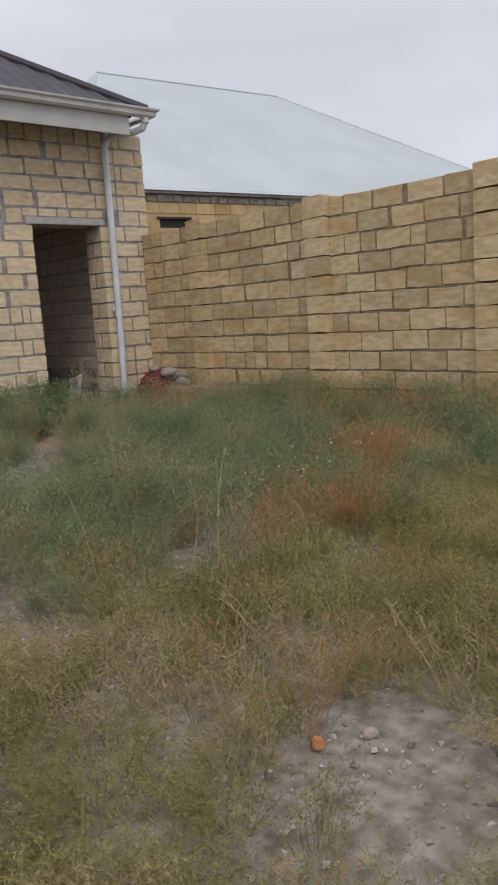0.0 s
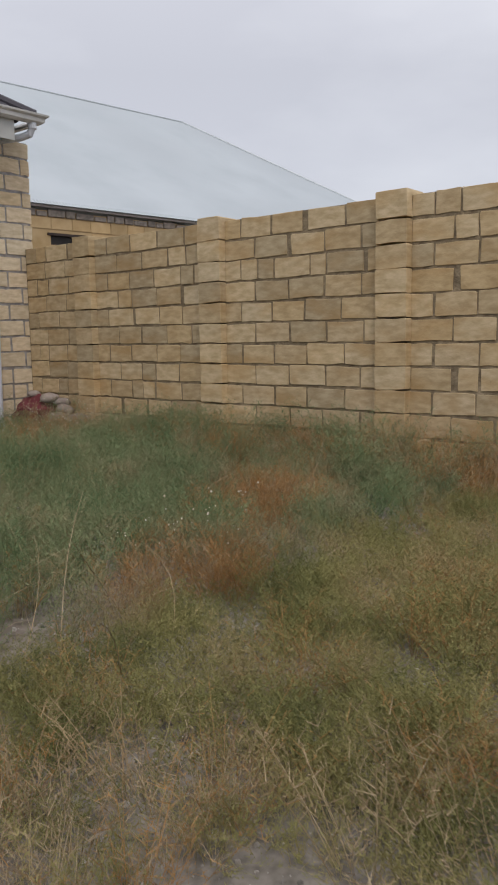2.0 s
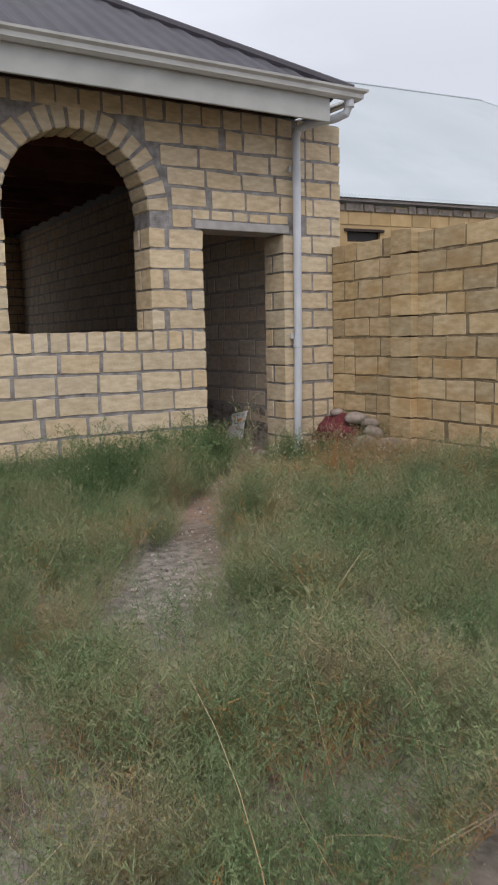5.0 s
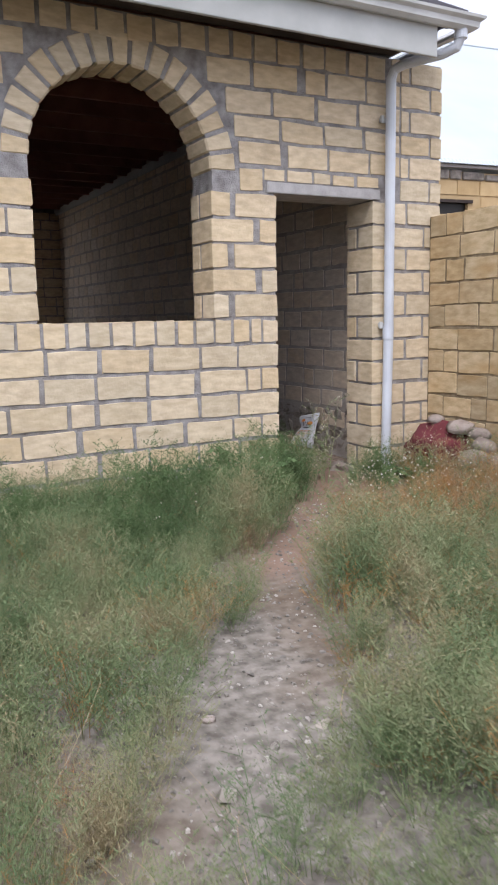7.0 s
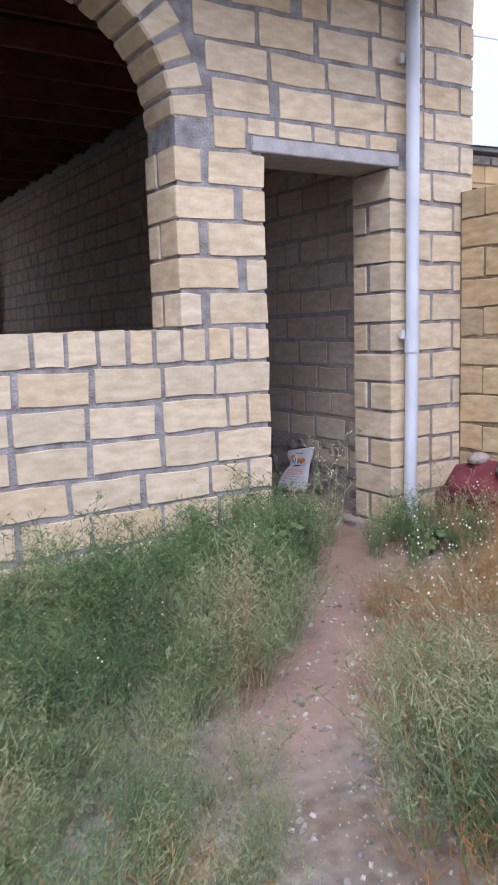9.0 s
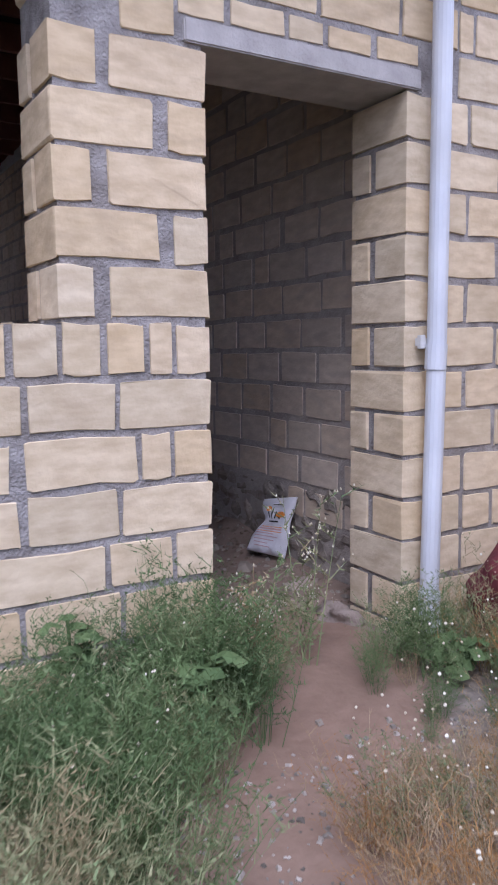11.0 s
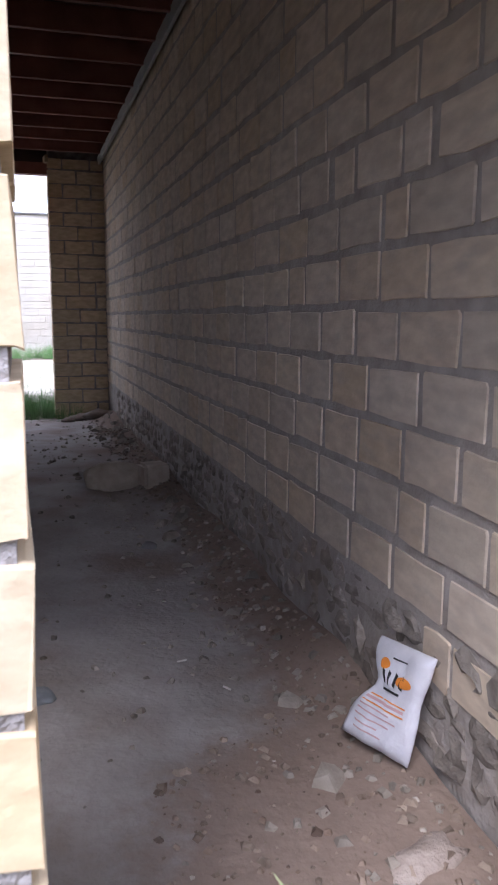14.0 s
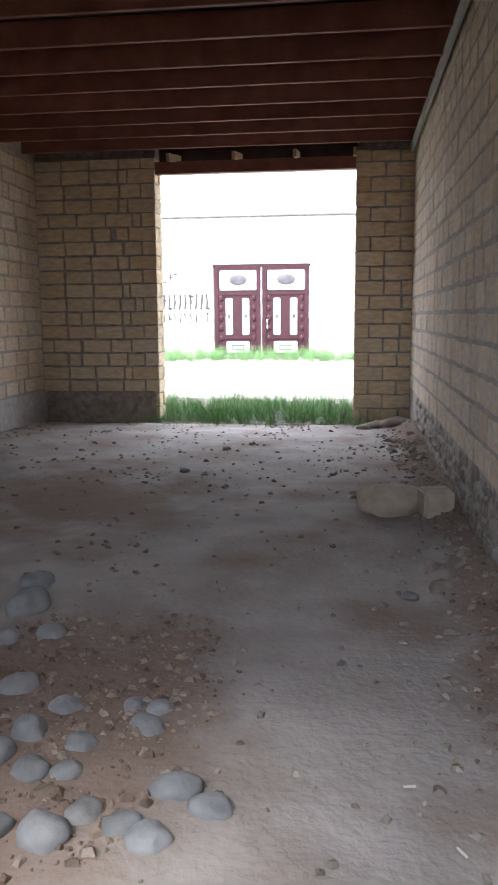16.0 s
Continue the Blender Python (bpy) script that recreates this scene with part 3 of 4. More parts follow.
wall_left = part("wall_left", box(-4.36, HALL_X0 - 0.012, 0.372, 11.15, -0.5, 3.70), M_INNER_MORTAR)
tagged(wall_left, "inner limestone wall with a plastered base", "wall", kind="structure")
left = Masonry("stone", wall_left, Matrix.Translation((HALL_X0, 10.8, 0)) @ Matrix.Rotation(radians(-90), 4, "Z") @ Matrix.Diagonal((1, 1, 1, 1)), M_INNER, M_INNER_MANY, lambda u, z: u < 4)
left.m = Matrix.Translation((HALL_X0, 0, 0)) @ Matrix.Rotation(radians(90), 4, "Z")
left.near = lambda u, z: u > 7.0
z = 0.27
while z < 3.4:
    left.course(0.38, 10.79, z, min(z + 0.195, 3.43), half=0.1)
    z += 0.195
left.finish("limestone courses towards the front")
plinth = part("baseboard", box(HALL_X0 - 0.01, HALL_X0 + 0.035, 0.4, 10.78, -0.4, 0.26, 0.012), M_CONCRETE)
tagged(plinth, "grey plastered plinth along the inner wall", "plinth", kind="structure")

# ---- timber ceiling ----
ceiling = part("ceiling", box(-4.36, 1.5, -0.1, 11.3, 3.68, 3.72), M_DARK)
tagged(ceiling, "dark boards above the ceiling joists", "ceiling", kind="structure")
y = 10.42
while y > 0.45:
    j = part("ceiling_joist", box(HALL_X0 - 0.2, HALL_X1 + 0.16, y, y + 0.05, 3.465 + rnd.uniform(-0.006, 0.006), 3.672, 0.004), M_TIMBER)
    tagged(j, "red-brown timber ceiling joist resting on the walls", "joist", "ceiling joists")
    y -= 0.655
# Added dark panel blocks the bright gap, standing in for overhang shade.
tagged(part("eaves_board", box(OP_X0 - 0.3, OP_X1 + 0.3, 11.2, 11.24, 3.36, 3.68), M_DARK), "dark panel added behind the rafter ends for overhang shade", "board")
beam = part("opening_beam", box(OP_X0 - 0.05, OP_X1 + 0.03, 10.83, 10.98, 3.215, 3.375, 0.006), M_TIMBER)
tagged(beam, "red-brown timber beam over the street opening", "beam")
for x in (-2.02, -1.15, -0.35, 0.42):
    bm = box(-0.022, 0.022, -0.5, 0.42, -0.05, 0.05, 0.004)
    bm.transform(pose(x, 10.95, 3.43, 8, 0, 0))
    tagged(part("rafter_end", bm, M_RAFTER), "pale raw pine rafter end over the beam", "rafter", "rafter ends")

# ---- roof ----
EX0, EX1, EY0, EY1, EZ = -4.9, 1.45, -0.54, 11.9, 3.53
PITCH = 0.62


def hip_roof():
    """Ribbed sheet on four slopes, with ridge caps, fascia and soffit."""
    roof = new("roof")
    tagged(roof, "dark grey ribbed metal hip roof with white fascia", "roof")
    half = (EX1 - EX0) / 2
    ridge_z = EZ + half * PITCH
    mx = (EX0 + EX1) / 2
    ra, rb = (mx, EY0 + half, ridge_z), (mx, EY1 - half, ridge_z)
    c = [(EX0, EY0, EZ), (EX1, EY0, EZ), (EX1, EY1, EZ), (EX0, EY1, EZ)]

    def slope(a, b, top, length):
        a, b = Vector(a), Vector(b)
        along = (b - a).normalized()
        inward = Vector((-along.y, along.x, 0))
        verts, faces = [], []
        n = int(length / 0.05)
        for i in range(n + 1):
            u = length * i / n
            reach = min(u, length - u, half)
            lift = 0.02 if i % 4 in (1, 2) else 0.0
            p = a + along * u
            verts += [tuple(p + Vector((0, 0, lift))), tuple(p + inward * reach + Vector((0, 0, reach * PITCH + lift)))]
        for i in range(n):
            faces.append((2 * i, 2 * i + 2, 2 * i + 3, 2 * i + 1))
        return mesh_of("roof_sheet", verts, faces, M_ROOF)

    for a, b in ((c[0], c[1]), (c[1], c[2]), (c[2], c[3]), (c[3], c[0])):
        part("roof_sheet", slope(a, b, True, (Vector(b) - Vector(a)).length), M_ROOF, roof)
    for a, b in ((c[0], ra), (c[1], ra), (c[2], rb), (c[3], rb), (ra, rb)):
        part("ridge_cap", tube([Vector(a) + Vector((0, 0, 0.02)), Vector(b) + Vector((0, 0, 0.02))], 0.06, 8), M_ROOF, roof)
    part("fascia", box(EX0, EX1 - 0.28, EY0, EY0 + 0.03, 3.22, 3.5, 0.004), M_FASCIA, roof)
    part("fascia", box(EX1 - 0.31, EX1 - 0.28, EY0 + 0.032, EY1, 3.38, 3.5, 0.004), M_FASCIA, roof)
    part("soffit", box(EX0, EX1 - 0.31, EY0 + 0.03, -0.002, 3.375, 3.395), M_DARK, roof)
    return roof


hip_roof()


def gutter():
    """Moulded white eaves gutter round the corner, with outlet, arm and downpipe."""
    g = new("eaves_gutter")
    tagged(g, "white moulded metal eaves gutter along the roof edge", "gutter")
    prof = [(0.0, -0.08), (-0.045, -0.085), (-0.08, -0.06), (-0.085, -0.02), (-0.115, 0.0), (-0.12, 0.02), (-0.1, 0.022), (-0.075, -0.01), (-0.07, -0.045), (-0.03, -0.062), (0.0, -0.055)]
    corners = [((EX0 - 0.1, EY0), (0, -1)), ((EX1, EY0), (1, -1)), ((EX1, EY1), (1, 0))]
    bm = bmesh.new()
    rings = []
    for (x, y), (dx, dy) in corners:
        rings.append([bm.verts.new((x - dx * p[0], y - dy * p[0], EZ - 0.005 + p[1])) for p in prof])
    for a, b in zip(rings, rings[1:]):
        for k in range(len(prof)):
            bm.faces.new((a[k], a[(k + 1) % len(prof)], b[(k + 1) % len(prof)], b[k]))
    part("trough", bm, M_GUTTER, g)
    return g


gutter()
pipe = new("downpipe")
tagged(pipe, "pale grey plastic rainwater downpipe beside the doorway", "downpipe")
part("shaft", tube([(1.085, -0.075, 3.18), (1.08, -0.075, 1.1), (1.06, -0.075, 0.0)], 0.043, 16), M_PIPE, pipe, smooth=False)
part("lower_sleeve", tube([(1.078, -0.075, 1.13), (1.074, -0.075, 1.02)], 0.048, 16), M_PIPE, pipe)
part("arm", tube([(1.085, -0.075, 3.16), (1.095, -0.1, 3.235), (1.15, -0.17, 3.27), (1.33, -0.43, 3.30), (1.385, -0.52, 3.33), (1.40, -0.55, 3.40), (1.40, -0.55, 3.47)], 0.042, 14), M_PIPE, pipe)
part("outlet", tube([(1.40, -0.55, 3.385), (1.40, -0.55, 3.48)], 0.052, 14), M_PIPE, pipe)
part("foot", tube([(1.06, -0.075, 0.02), (1.055, -0.085, -0.08), (1.04, -0.12, -0.16)], 0.05, 14), M_PIPE, pipe)
for z in (1.14, 2.85):
    part("bracket", box(1.02, 1.14, -0.03, 0.0, z - 0.018, z + 0.018, 0.003), M_GUTTER, pipe)
    part("bracket_ear", box(1.005, 1.035, -0.055, -0.03, z - 0.03, z + 0.03, 0.003), M_GUTTER, pipe)

# ---- yard wall ----
FENCE_X = 1.589
yard_wall = part("yard_wall", box(FENCE_X + 0.008, FENCE_X + 0.2, -14.0, -0.004, -0.4, 2.085), M_FENCE_MORTAR)
tagged(yard_wall, "yard wall of rough yellow limestone with piers", "wall", kind="structure")
yard = Masonry("stone", yard_wall, Matrix.Translation((FENCE_X, 0, 0)) @ Matrix.Rotation(radians(-90), 4, "Z"), M_FENCE, M_FENCE_MANY, lambda u, z: u < 7.4 and z > 0.1)
PIERS = (1.195, 3.17, 5.195, 7.2, 9.2, 11.2)
z, n = -0.275, 0
while z < 2.0:
    z1 = z + 0.198
    ends = [0.02] + [v for p in PIERS for v in (p - 0.15, p + 0.15)]
    for a, b in zip(ends[0::2], ends[1::2]):
        yard.course(a, b - 0.012, z, z1, long=(0.33, 0.4), half=0.14, first=0.19 if n % 2 else 0.36, joint=(0.012, 0.026), bed=0.014)
    for p in PIERS:
        lift = 0.03 if z1 > 2.0 else 0
        yard.stone(p - 0.14, p + 0.15, z + 0.004, z1 - 0.006 + lift, -0.085, 0.27)
    z, n = z1, n + 1
yard.finish("limestone courses further along the yard wall")
footing = part("footing", box(FENCE_X - 0.12, FENCE_X + 0.01, -14, -0.1, -0.4, -0.1, 0.02), M_FENCE_MORTAR, yard_wall, "grey concrete footing")

# ---- neighbouring house ----
NB = Matrix.Translation((3.5, 2.62, 0)) @ Matrix.Rotation(radians(-6.5), 4, "Z")


def neighbour():
    house = new("neighbour_house")
    tagged(house, "neighbouring yellow limestone house with grey sheet roof", "house")
    house.matrix_world = NB
    x0, x1, depth, ez = -1.0, NB_X1, 12.0, 3.22
    bm = box(x0 + 0.3, 2.0, 0.08, 0.28, -0.4, 2.55)
    for a, b, c, d in ((x0 + 0.3, 0.42, 2.55, 2.7), (1.02, 2.0, 2.55, 2.7), (x0 + 0.3, 2.0, 2.7, 3.1), (2.0, x1 - 0.3, -0.4, 3.1)):
        box(a, b, 0.08, 0.28, c, d, bm=bm)
    part("wall", bm, M_NB, house)
    part("side_wall", box(x1 - 0.5, x1 - 0.3, 0.5, depth - 0.3, -0.4, 3.1), M_NB, house)
    part("side_wall", box(x0 + 0.3, x0 + 0.5, 0.5, depth - 0.3, -0.4, 3.1), M_NB, house)
    w = part("window", box(0.40, 1.04, 0.14, 0.22, 2.4, 2.7), M_GLASS_DARK, house)
    part("window_head", box(0.36, 1.08, 0.05, 0.14, 2.7, 2.74), M_DARK, w)
    rng = random.Random(11)
    u = x0 + 0.4
    for zc in (2.2, 2.4, 2.6, 2.8):
        u = x0 + 0.3
        while u < 9:
            wd = rng.uniform(0.34, 0.42)
            if not (zc < 2.7 and u + wd > 0.38 and u < 1.06):
                part("stone", box(u, u + wd - 0.015, 0.068, 0.1, zc, zc + 0.185, 0.006), M_NB, house)
            u += wd
    # rough grey stones right under the eaves
    u = x0 + 0.3
    while u < 9:
        wd = rng.uniform(0.15, 0.4)
        part("eaves_stone", box(u, u + wd - 0.02, 0.05, 0.11, 3.0, 3.0 + rng.uniform(0.07, 0.12), 0.01), M_RUBBLE, house)
        u += wd
    # hipped sheet roof: eaves, ridge and corrugated lip
    ry, rz, r0, r1 = 5.8, NB_RZ, NB_R0, NB_R1
    v = [(x0, 0, ez), (x1, 0, ez), (x1, depth, ez), (x0, depth, ez), (r0, ry, rz), (r1, ry, rz)]
    part("roof", mesh_of("roof", v, [(0, 1, 5, 4), (1, 2, 5), (2, 3, 4, 5), (3, 0, 4)], M_ZINC), M_ZINC, house)
    lip, faces = [], []
    k = int((x1 - x0) / 0.03)
    for i in range(k + 1):
        x = x0 + (x1 - x0) * i / k
        zz = 0.012 if i % 2 else 0.0
        lip += [(x, -0.06, ez - 0.045 + zz), (x, 0.02, ez + 0.025 + zz)]
        if i < k:
            faces.append((2 * i, 2 * i + 2, 2 * i + 3, 2 * i + 1))
    part("corrugated_lip", mesh_of("corrugated_lip", lip, faces, M_ZINC), M_ZINC, house)
    part("fascia", box(x0, x1, 0.0, 0.04, ez - 0.08, ez - 0.045), M_CONCRETE, house)
    part("ridge_cap", tube([(r0, ry, rz), (r1, ry, rz)], 0.03, 8), M_ZINC, house)
    part("hip_cap", tube([(r1, ry, rz), (x1, 0, ez)], 0.03, 8), M_ZINC, house)
    part("hip_cap", tube([(r0, ry, rz), (x0, 0, ez)], 0.03, 8), M_ZINC, house)


NB_X1, NB_RZ, NB_R0, NB_R1 = 13.0, 6.9, 2.35, 7.95
neighbour()

# ---- across the street ----
SW_Y, SW_Z = 22.0, 4.0
street_wall = part("street_wall", box(-16, -3.48, SW_Y, SW_Y + 0.3, -0.3, SW_Z), M_STREET_WALL)
box_b = box(-0.72, 14, SW_Y, SW_Y + 0.3, -0.3, SW_Z)
tagged(street_wall, "tall pale limestone wall across the street", "wall", kind="structure")
part("wall_run", box_b, M_STREET_WALL, street_wall)
part("wall_run", box(-3.48, -0.72, SW_Y, SW_Y + 0.3, 2.73, SW_Z), M_STREET_WALL, street_wall)
part("coping", box(-16, 14, SW_Y - 0.06, SW_Y + 0.36, SW_Z, SW_Z + 0.05, 0.01), M_COPING, street_wall, "thin dark coping")
rng = random.Random(5)
facing = [mesh_of("facing_stone", v, f, M_STREET_WALL) for v, f in PIECES[:5]]
for k in range(20):
    zc = 0.15 + k * 0.19
    x = -6.6 + rng.uniform(0, 0.3)
    while x < 2.3:
        w = rng.uniform(0.36, 0.42)
        if zc + 0.18 < SW_Z and not (zc < 2.73 and x + w > -3.5 and x < -0.7):
            ob = new("facing_stone", facing[rng.randrange(5)])
            ob.parent = street_wall
            ob.matrix_basis = Matrix.Translation((x, SW_Y - 0.012, zc)) @ Matrix.Diagonal((w - 0.012, 0.05, 0.178, 1))
        x += w


def gate():
    """Double-leaf maroon metal gate with white panels and raised ornament."""
    g = new("street_gate")
    tagged(g, "closed maroon metal double gate with white panels", "gate")
    x0, x1, z0, z1 = -3.45, -0.75, 0.2, 2.7
    y = SW_Y + 0.02
    part("gate_frame", box(x0 - 0.02, x1 + 0.02, y, y + 0.08, z1 - 0.06, z1 + 0.02, 0.01), M_GATE, g)
    wid = (x1 - x0) / 2
    for s in (0, 1):
        a = x0 + s * wid + 0.01
        b = a + wid - 0.02
        leaf = part("leaf", box(a, b, y + 0.01, y + 0.05, z0, z1 - 0.06, 0.006), M_GATE, g)
        for u in (a + 0.07, b - 0.07):
            part("stile", box(u - 0.06, u + 0.06, y - 0.02, y + 0.01, z0, z1 - 0.07, 0.012), M_GATE, leaf)
        part("rail", box(a, b, y - 0.015, y + 0.01, 1.88, 1.96, 0.01), M_GATE, leaf)
        part("rail", box(a + 0.26, b - 0.26, y - 0.015, y + 0.01, 0.66, 0.72, 0.01), M_GATE, leaf)
        part("panel", box(a + 0.17, b - 0.13, y - 0.012, y + 0.01, 2.02, 2.56, 0.02), M_PANEL, leaf, "white top panel")
        bm = bmesh.new()
        bmesh.ops.create_uvsphere(bm, u_segments=24, v_segments=8, radius=1, matrix=Matrix.Translation(((a + b) / 2 + 0.02, y - 0.012, 2.3)) @ Matrix.Diagonal((0.26, 0.03, 0.15, 1)))
        part("oval_ornament", bm, M_GREYPAINT, leaf, "grey oval ornament")
        for u in (a + 0.43, b - 0.43):
            part("panel", box(u - 0.095, u + 0.095, y - 0.012, y + 0.01, 0.78, 1.8, 0.02), M_PANEL, leaf, "narrow white panel")
            part("boss", box(u - 0.05, u + 0.05, y - 0.03, y - 0.008, 1.24, 1.35, 0.012), M_GREYPAINT, leaf)
        part("panel", box(a + 0.35, b - 0.33, y - 0.012, y + 0.01, 0.27, 0.6, 0.02), M_PANEL, leaf, "white bottom panel")
        c = (a + b) / 2 + 0.01
        for q in ((c - 0.18, c + 0.18, 0.47, 0.5), (c - 0.18, c + 0.18, 0.35, 0.38), (c - 0.18, c - 0.15, 0.38, 0.47), (c + 0.15, c + 0.18, 0.38, 0.47)):
            part("moulding", box(q[0], q[1], y - 0.025, y - 0.008, q[2], q[3]), M_GREYPAINT, leaf)
        for u in (a + 0.2, b - 0.2):
            for k in range(6):
                bm = bmesh.new()
                bmesh.ops.create_icosphere(bm, subdivisions=2, radius=1, matrix=Matrix.Translation((u, y, 0.4 + k * 0.28)) @ Matrix.Diagonal((0.06, 0.03, 0.09, 1)))
                part("stud", bm, M_GATE, leaf)
    h = part("handle", tube([(-1.93, y - 0.02, 0.95), (-1.93, y - 0.07, 1.0), (-1.93, y - 0.07, 1.16), (-1.93, y - 0.02, 1.2)], 0.018, 8), M_PANEL, g, "pale handle")


gate()


def scrawl():
    """Hand-painted marks on the wall, as plain strokes of their size."""
    g = new("painted_marks")
    tagged(g, "hand-painted dark marks on the pale street wall", "graffiti")
    rng = random.Random(9)
    for z, x0, n, hgt, dark in ((2.24, -4.86, 3, 0.26, 0), (1.5, -4.9, 9, 0.42, 1), (1.1, -4.9, 9, 0.30, 0)):
        for k in range(n):
            x = x0 + k * 0.155
            w = 0.03 if dark else 0.018
            bm = tube([(x, SW_Y - 0.014, z), (x + 0.03, SW_Y - 0.016, z + hgt * 0.5), (x + rng.uniform(-0.02, 0.06), SW_Y - 0.014, z + hgt)], w, 5)
            part("stroke", bm, M_SPRAY, g)
            if rng.random() < 0.7:
                zz = z + hgt * rng.choice((0.1, 0.5, 0.9))
                part("stroke", tube([(x, SW_Y - 0.015, zz), (x + 0.1, SW_Y - 0.015, zz + rng.uniform(-0.05, 0.05))], w, 5), M_SPRAY, g)


scrawl()


# ---- things in the hall ----
SACK = (Vector((1.16, 1.50, 0.18)), Vector((1.165, 1.14, 0.25)), Vector((0.985, 1.43, -0.105)), Vector((1.105, 1.19, -0.125)))


def sack():
    """A crumpled white woven sack, waisted below its folded top, leaning on the wall foot."""
    s = new("cement_sack")
    tagged(s, "crumpled white woven sack with orange print, leaning on the wall", "sack")
    tl, tr, bl, br = SACK
    normal = (tr - bl).cross(tl - br).normalized()
    if normal.x > 0:
        normal = -normal
    n = 18

    def at(u, v, lift):
        q = tl.lerp(tr, u).lerp(bl.lerp(br, u), v)
        mid = tl.lerp(tr, 0.55).lerp(bl.lerp(br, 0.55), v)
        pinch = 1 - 0.5 * math.exp(-((v - 0.42) / 0.17) ** 2) * (1.0 if u < 0.55 else 0.2)
        q = mid.lerp(q, pinch)
        bulge = 0.026 * math.sqrt(max(0, 1 - (2 * u - 1) ** 4)) * math.sqrt(max(0, 1 - (2 * v - 1) ** 6))
        crease = 0.014 * noise.noise(Vector((u * 4, v * 5, 1))) + 0.006 * noise.noise(Vector((u * 11, v * 9, 4)))
        return q + normal * (bulge * lift + crease * (1 if lift > 0 else 0.4) + 0.004 * lift)

    verts = [at(i / n, j / n, 1) for j in range(n + 1) for i in range(n + 1)] + [at(i / n, j / n, -0.5) for j in range(n + 1) for i in range(n + 1)]
    w, faces = n + 1, []
    m = w * w
    for j in range(n):
        for i in range(n):
            a = j * w + i
            faces += [(a, a + w, a + w + 1, a + 1), (m + a, m + a + 1, m + a + w + 1, m + a + w)]
    ring = [i for i in range(w)] + [j * w + n for j in range(1, w)] + [n * w + i for i in range(n - 1, -1, -1)] + [j * w for j in range(n - 1, 0, -1)]
    faces += [(ring[k], ring[(k + 1) % len(ring)], m + ring[(k + 1) % len(ring)], m + ring[k]) for k in range(len(ring))]
    part("body", mesh_of("body", verts, faces, M_SACK, True), M_SACK, s)

    def patch(name, mat, u0, u1, v0, v1, slant=0.0, oval=False):
        vs, k = [], 6
        for j in range(k + 1):
            for i in range(k + 1):
                a, b = i / k, j / k
                if oval:
                    x, y = 2 * a - 1, 2 * b - 1
                    a, b = 0.5 + 0.5 * x * math.sqrt(1 - y * y / 2), 0.5 + 0.5 * y * math.sqrt(1 - x * x / 2)
                vs.append(at(u0 + (u1 - u0) * a, v0 + (v1 - v0) * b + slant * (a - 0.5), 1) + normal * 0.0025)
        part(name, mesh_of(name, vs, [(j * (k + 1) + i, (j + 1) * (k + 1) + i, (j + 1) * (k + 1) + i + 1, j * (k + 1) + i + 1) for j in range(k) for i in range(k)], mat, True), mat, s)

    patch("orange_spot", M_ORANGE, 0.24, 0.44, 0.16, 0.26, oval=True)
    patch("orange_spot", M_ORANGE, 0.62, 0.88, 0.26, 0.36, oval=True)
    for u in (0.34, 0.46, 0.58, 0.7):
        patch("print_bar", M_BLACK, u, u + 0.055, 0.26, 0.38, slant=0.02)
    patch("print_bar", M_BLACK, 0.45, 0.68, 0.13, 0.145)
    patch("print_bar", M_BLACK, 0.35, 0.72, 0.42, 0.445)
    patch("orange_line", M_ORANGE, 0.16, 0.86, 0.52, 0.532)
    patch("print_bar", M_PINK, 0.14, 0.84, 0.55, 0.575)
    patch("orange_line", M_ORANGE, 0.14, 0.86, 0.60, 0.612)
    for v in (0.64, 0.69, 0.75, 0.81, 0.87):
        patch("print_bar", M_PINK, 0.12 + rnd.uniform(0, 0.1), rnd.uniform(0.55, 0.85), v, v + 0.014)


sack()


def loose_stone(name, x, y, z, size, mat, label, category, group="", lumps=0.2, detail=2, turn=0.0, flat=0.25):
    bm = stone_shape(rnd, size, lumps, detail, flat)
    ob = part(name, bm, mat, smooth=True)
    ob.matrix_world = pose(x, y, z + size[2] * (1 - flat) * 0.85, rnd.uniform(-6, 6), rnd.uniform(-6, 6), turn)
    tagged(ob, label, category, group)
    return ob


COBBLES = ((-0.62, 2.19, 0.085), (-0.50, 2.20, 0.075), (-0.45, 1.88, 0.10), (-0.37, 2.00, 0.08), (-0.24, 1.95, 0.085), (-0.15, 1.90, 0.085), (0.0, 2.06, 0.085),
           (-0.31, 2.51, 0.08), (-0.40, 2.66, 0.07), (-0.51, 2.37, 0.08), (-0.30, 2.65, 0.07), (-1.2, 3.55, 0.14), (-0.98, 3.30, 0.10), (-0.12, 2.14, 0.10),
           (-0.72, 2.42, 0.09), (-0.78, 2.25, 0.10), (-0.66, 2.62, 0.08), (-1.15, 3.2, 0.09), (-0.85, 2.05, 0.12), (-0.62, 1.88, 0.09), (-0.9, 2.75, 0.09), (-1.3, 3.9, 0.12))
for x, y, r in COBBLES:
    loose_stone("river_stone", x, y, floor_height(x, y) - 0.03, (r * rnd.uniform(0.75, 0.95), r * rnd.uniform(0.6, 0.75), r * rnd.uniform(0.45, 0.65)), M_COBBLE,
                "rounded grey river stone lying on the dirt floor", "stone", "river stones", 0.22, 3, rnd.uniform(0, 180))
loose_stone("boulder", 0.72, 5.75, floor_height(0.72, 5.75) - 0.02, (0.27, 0.18, 0.15), M_BLOCK, "pale rough limestone boulder near the wall", "stone", "", 0.3, 3, 10)
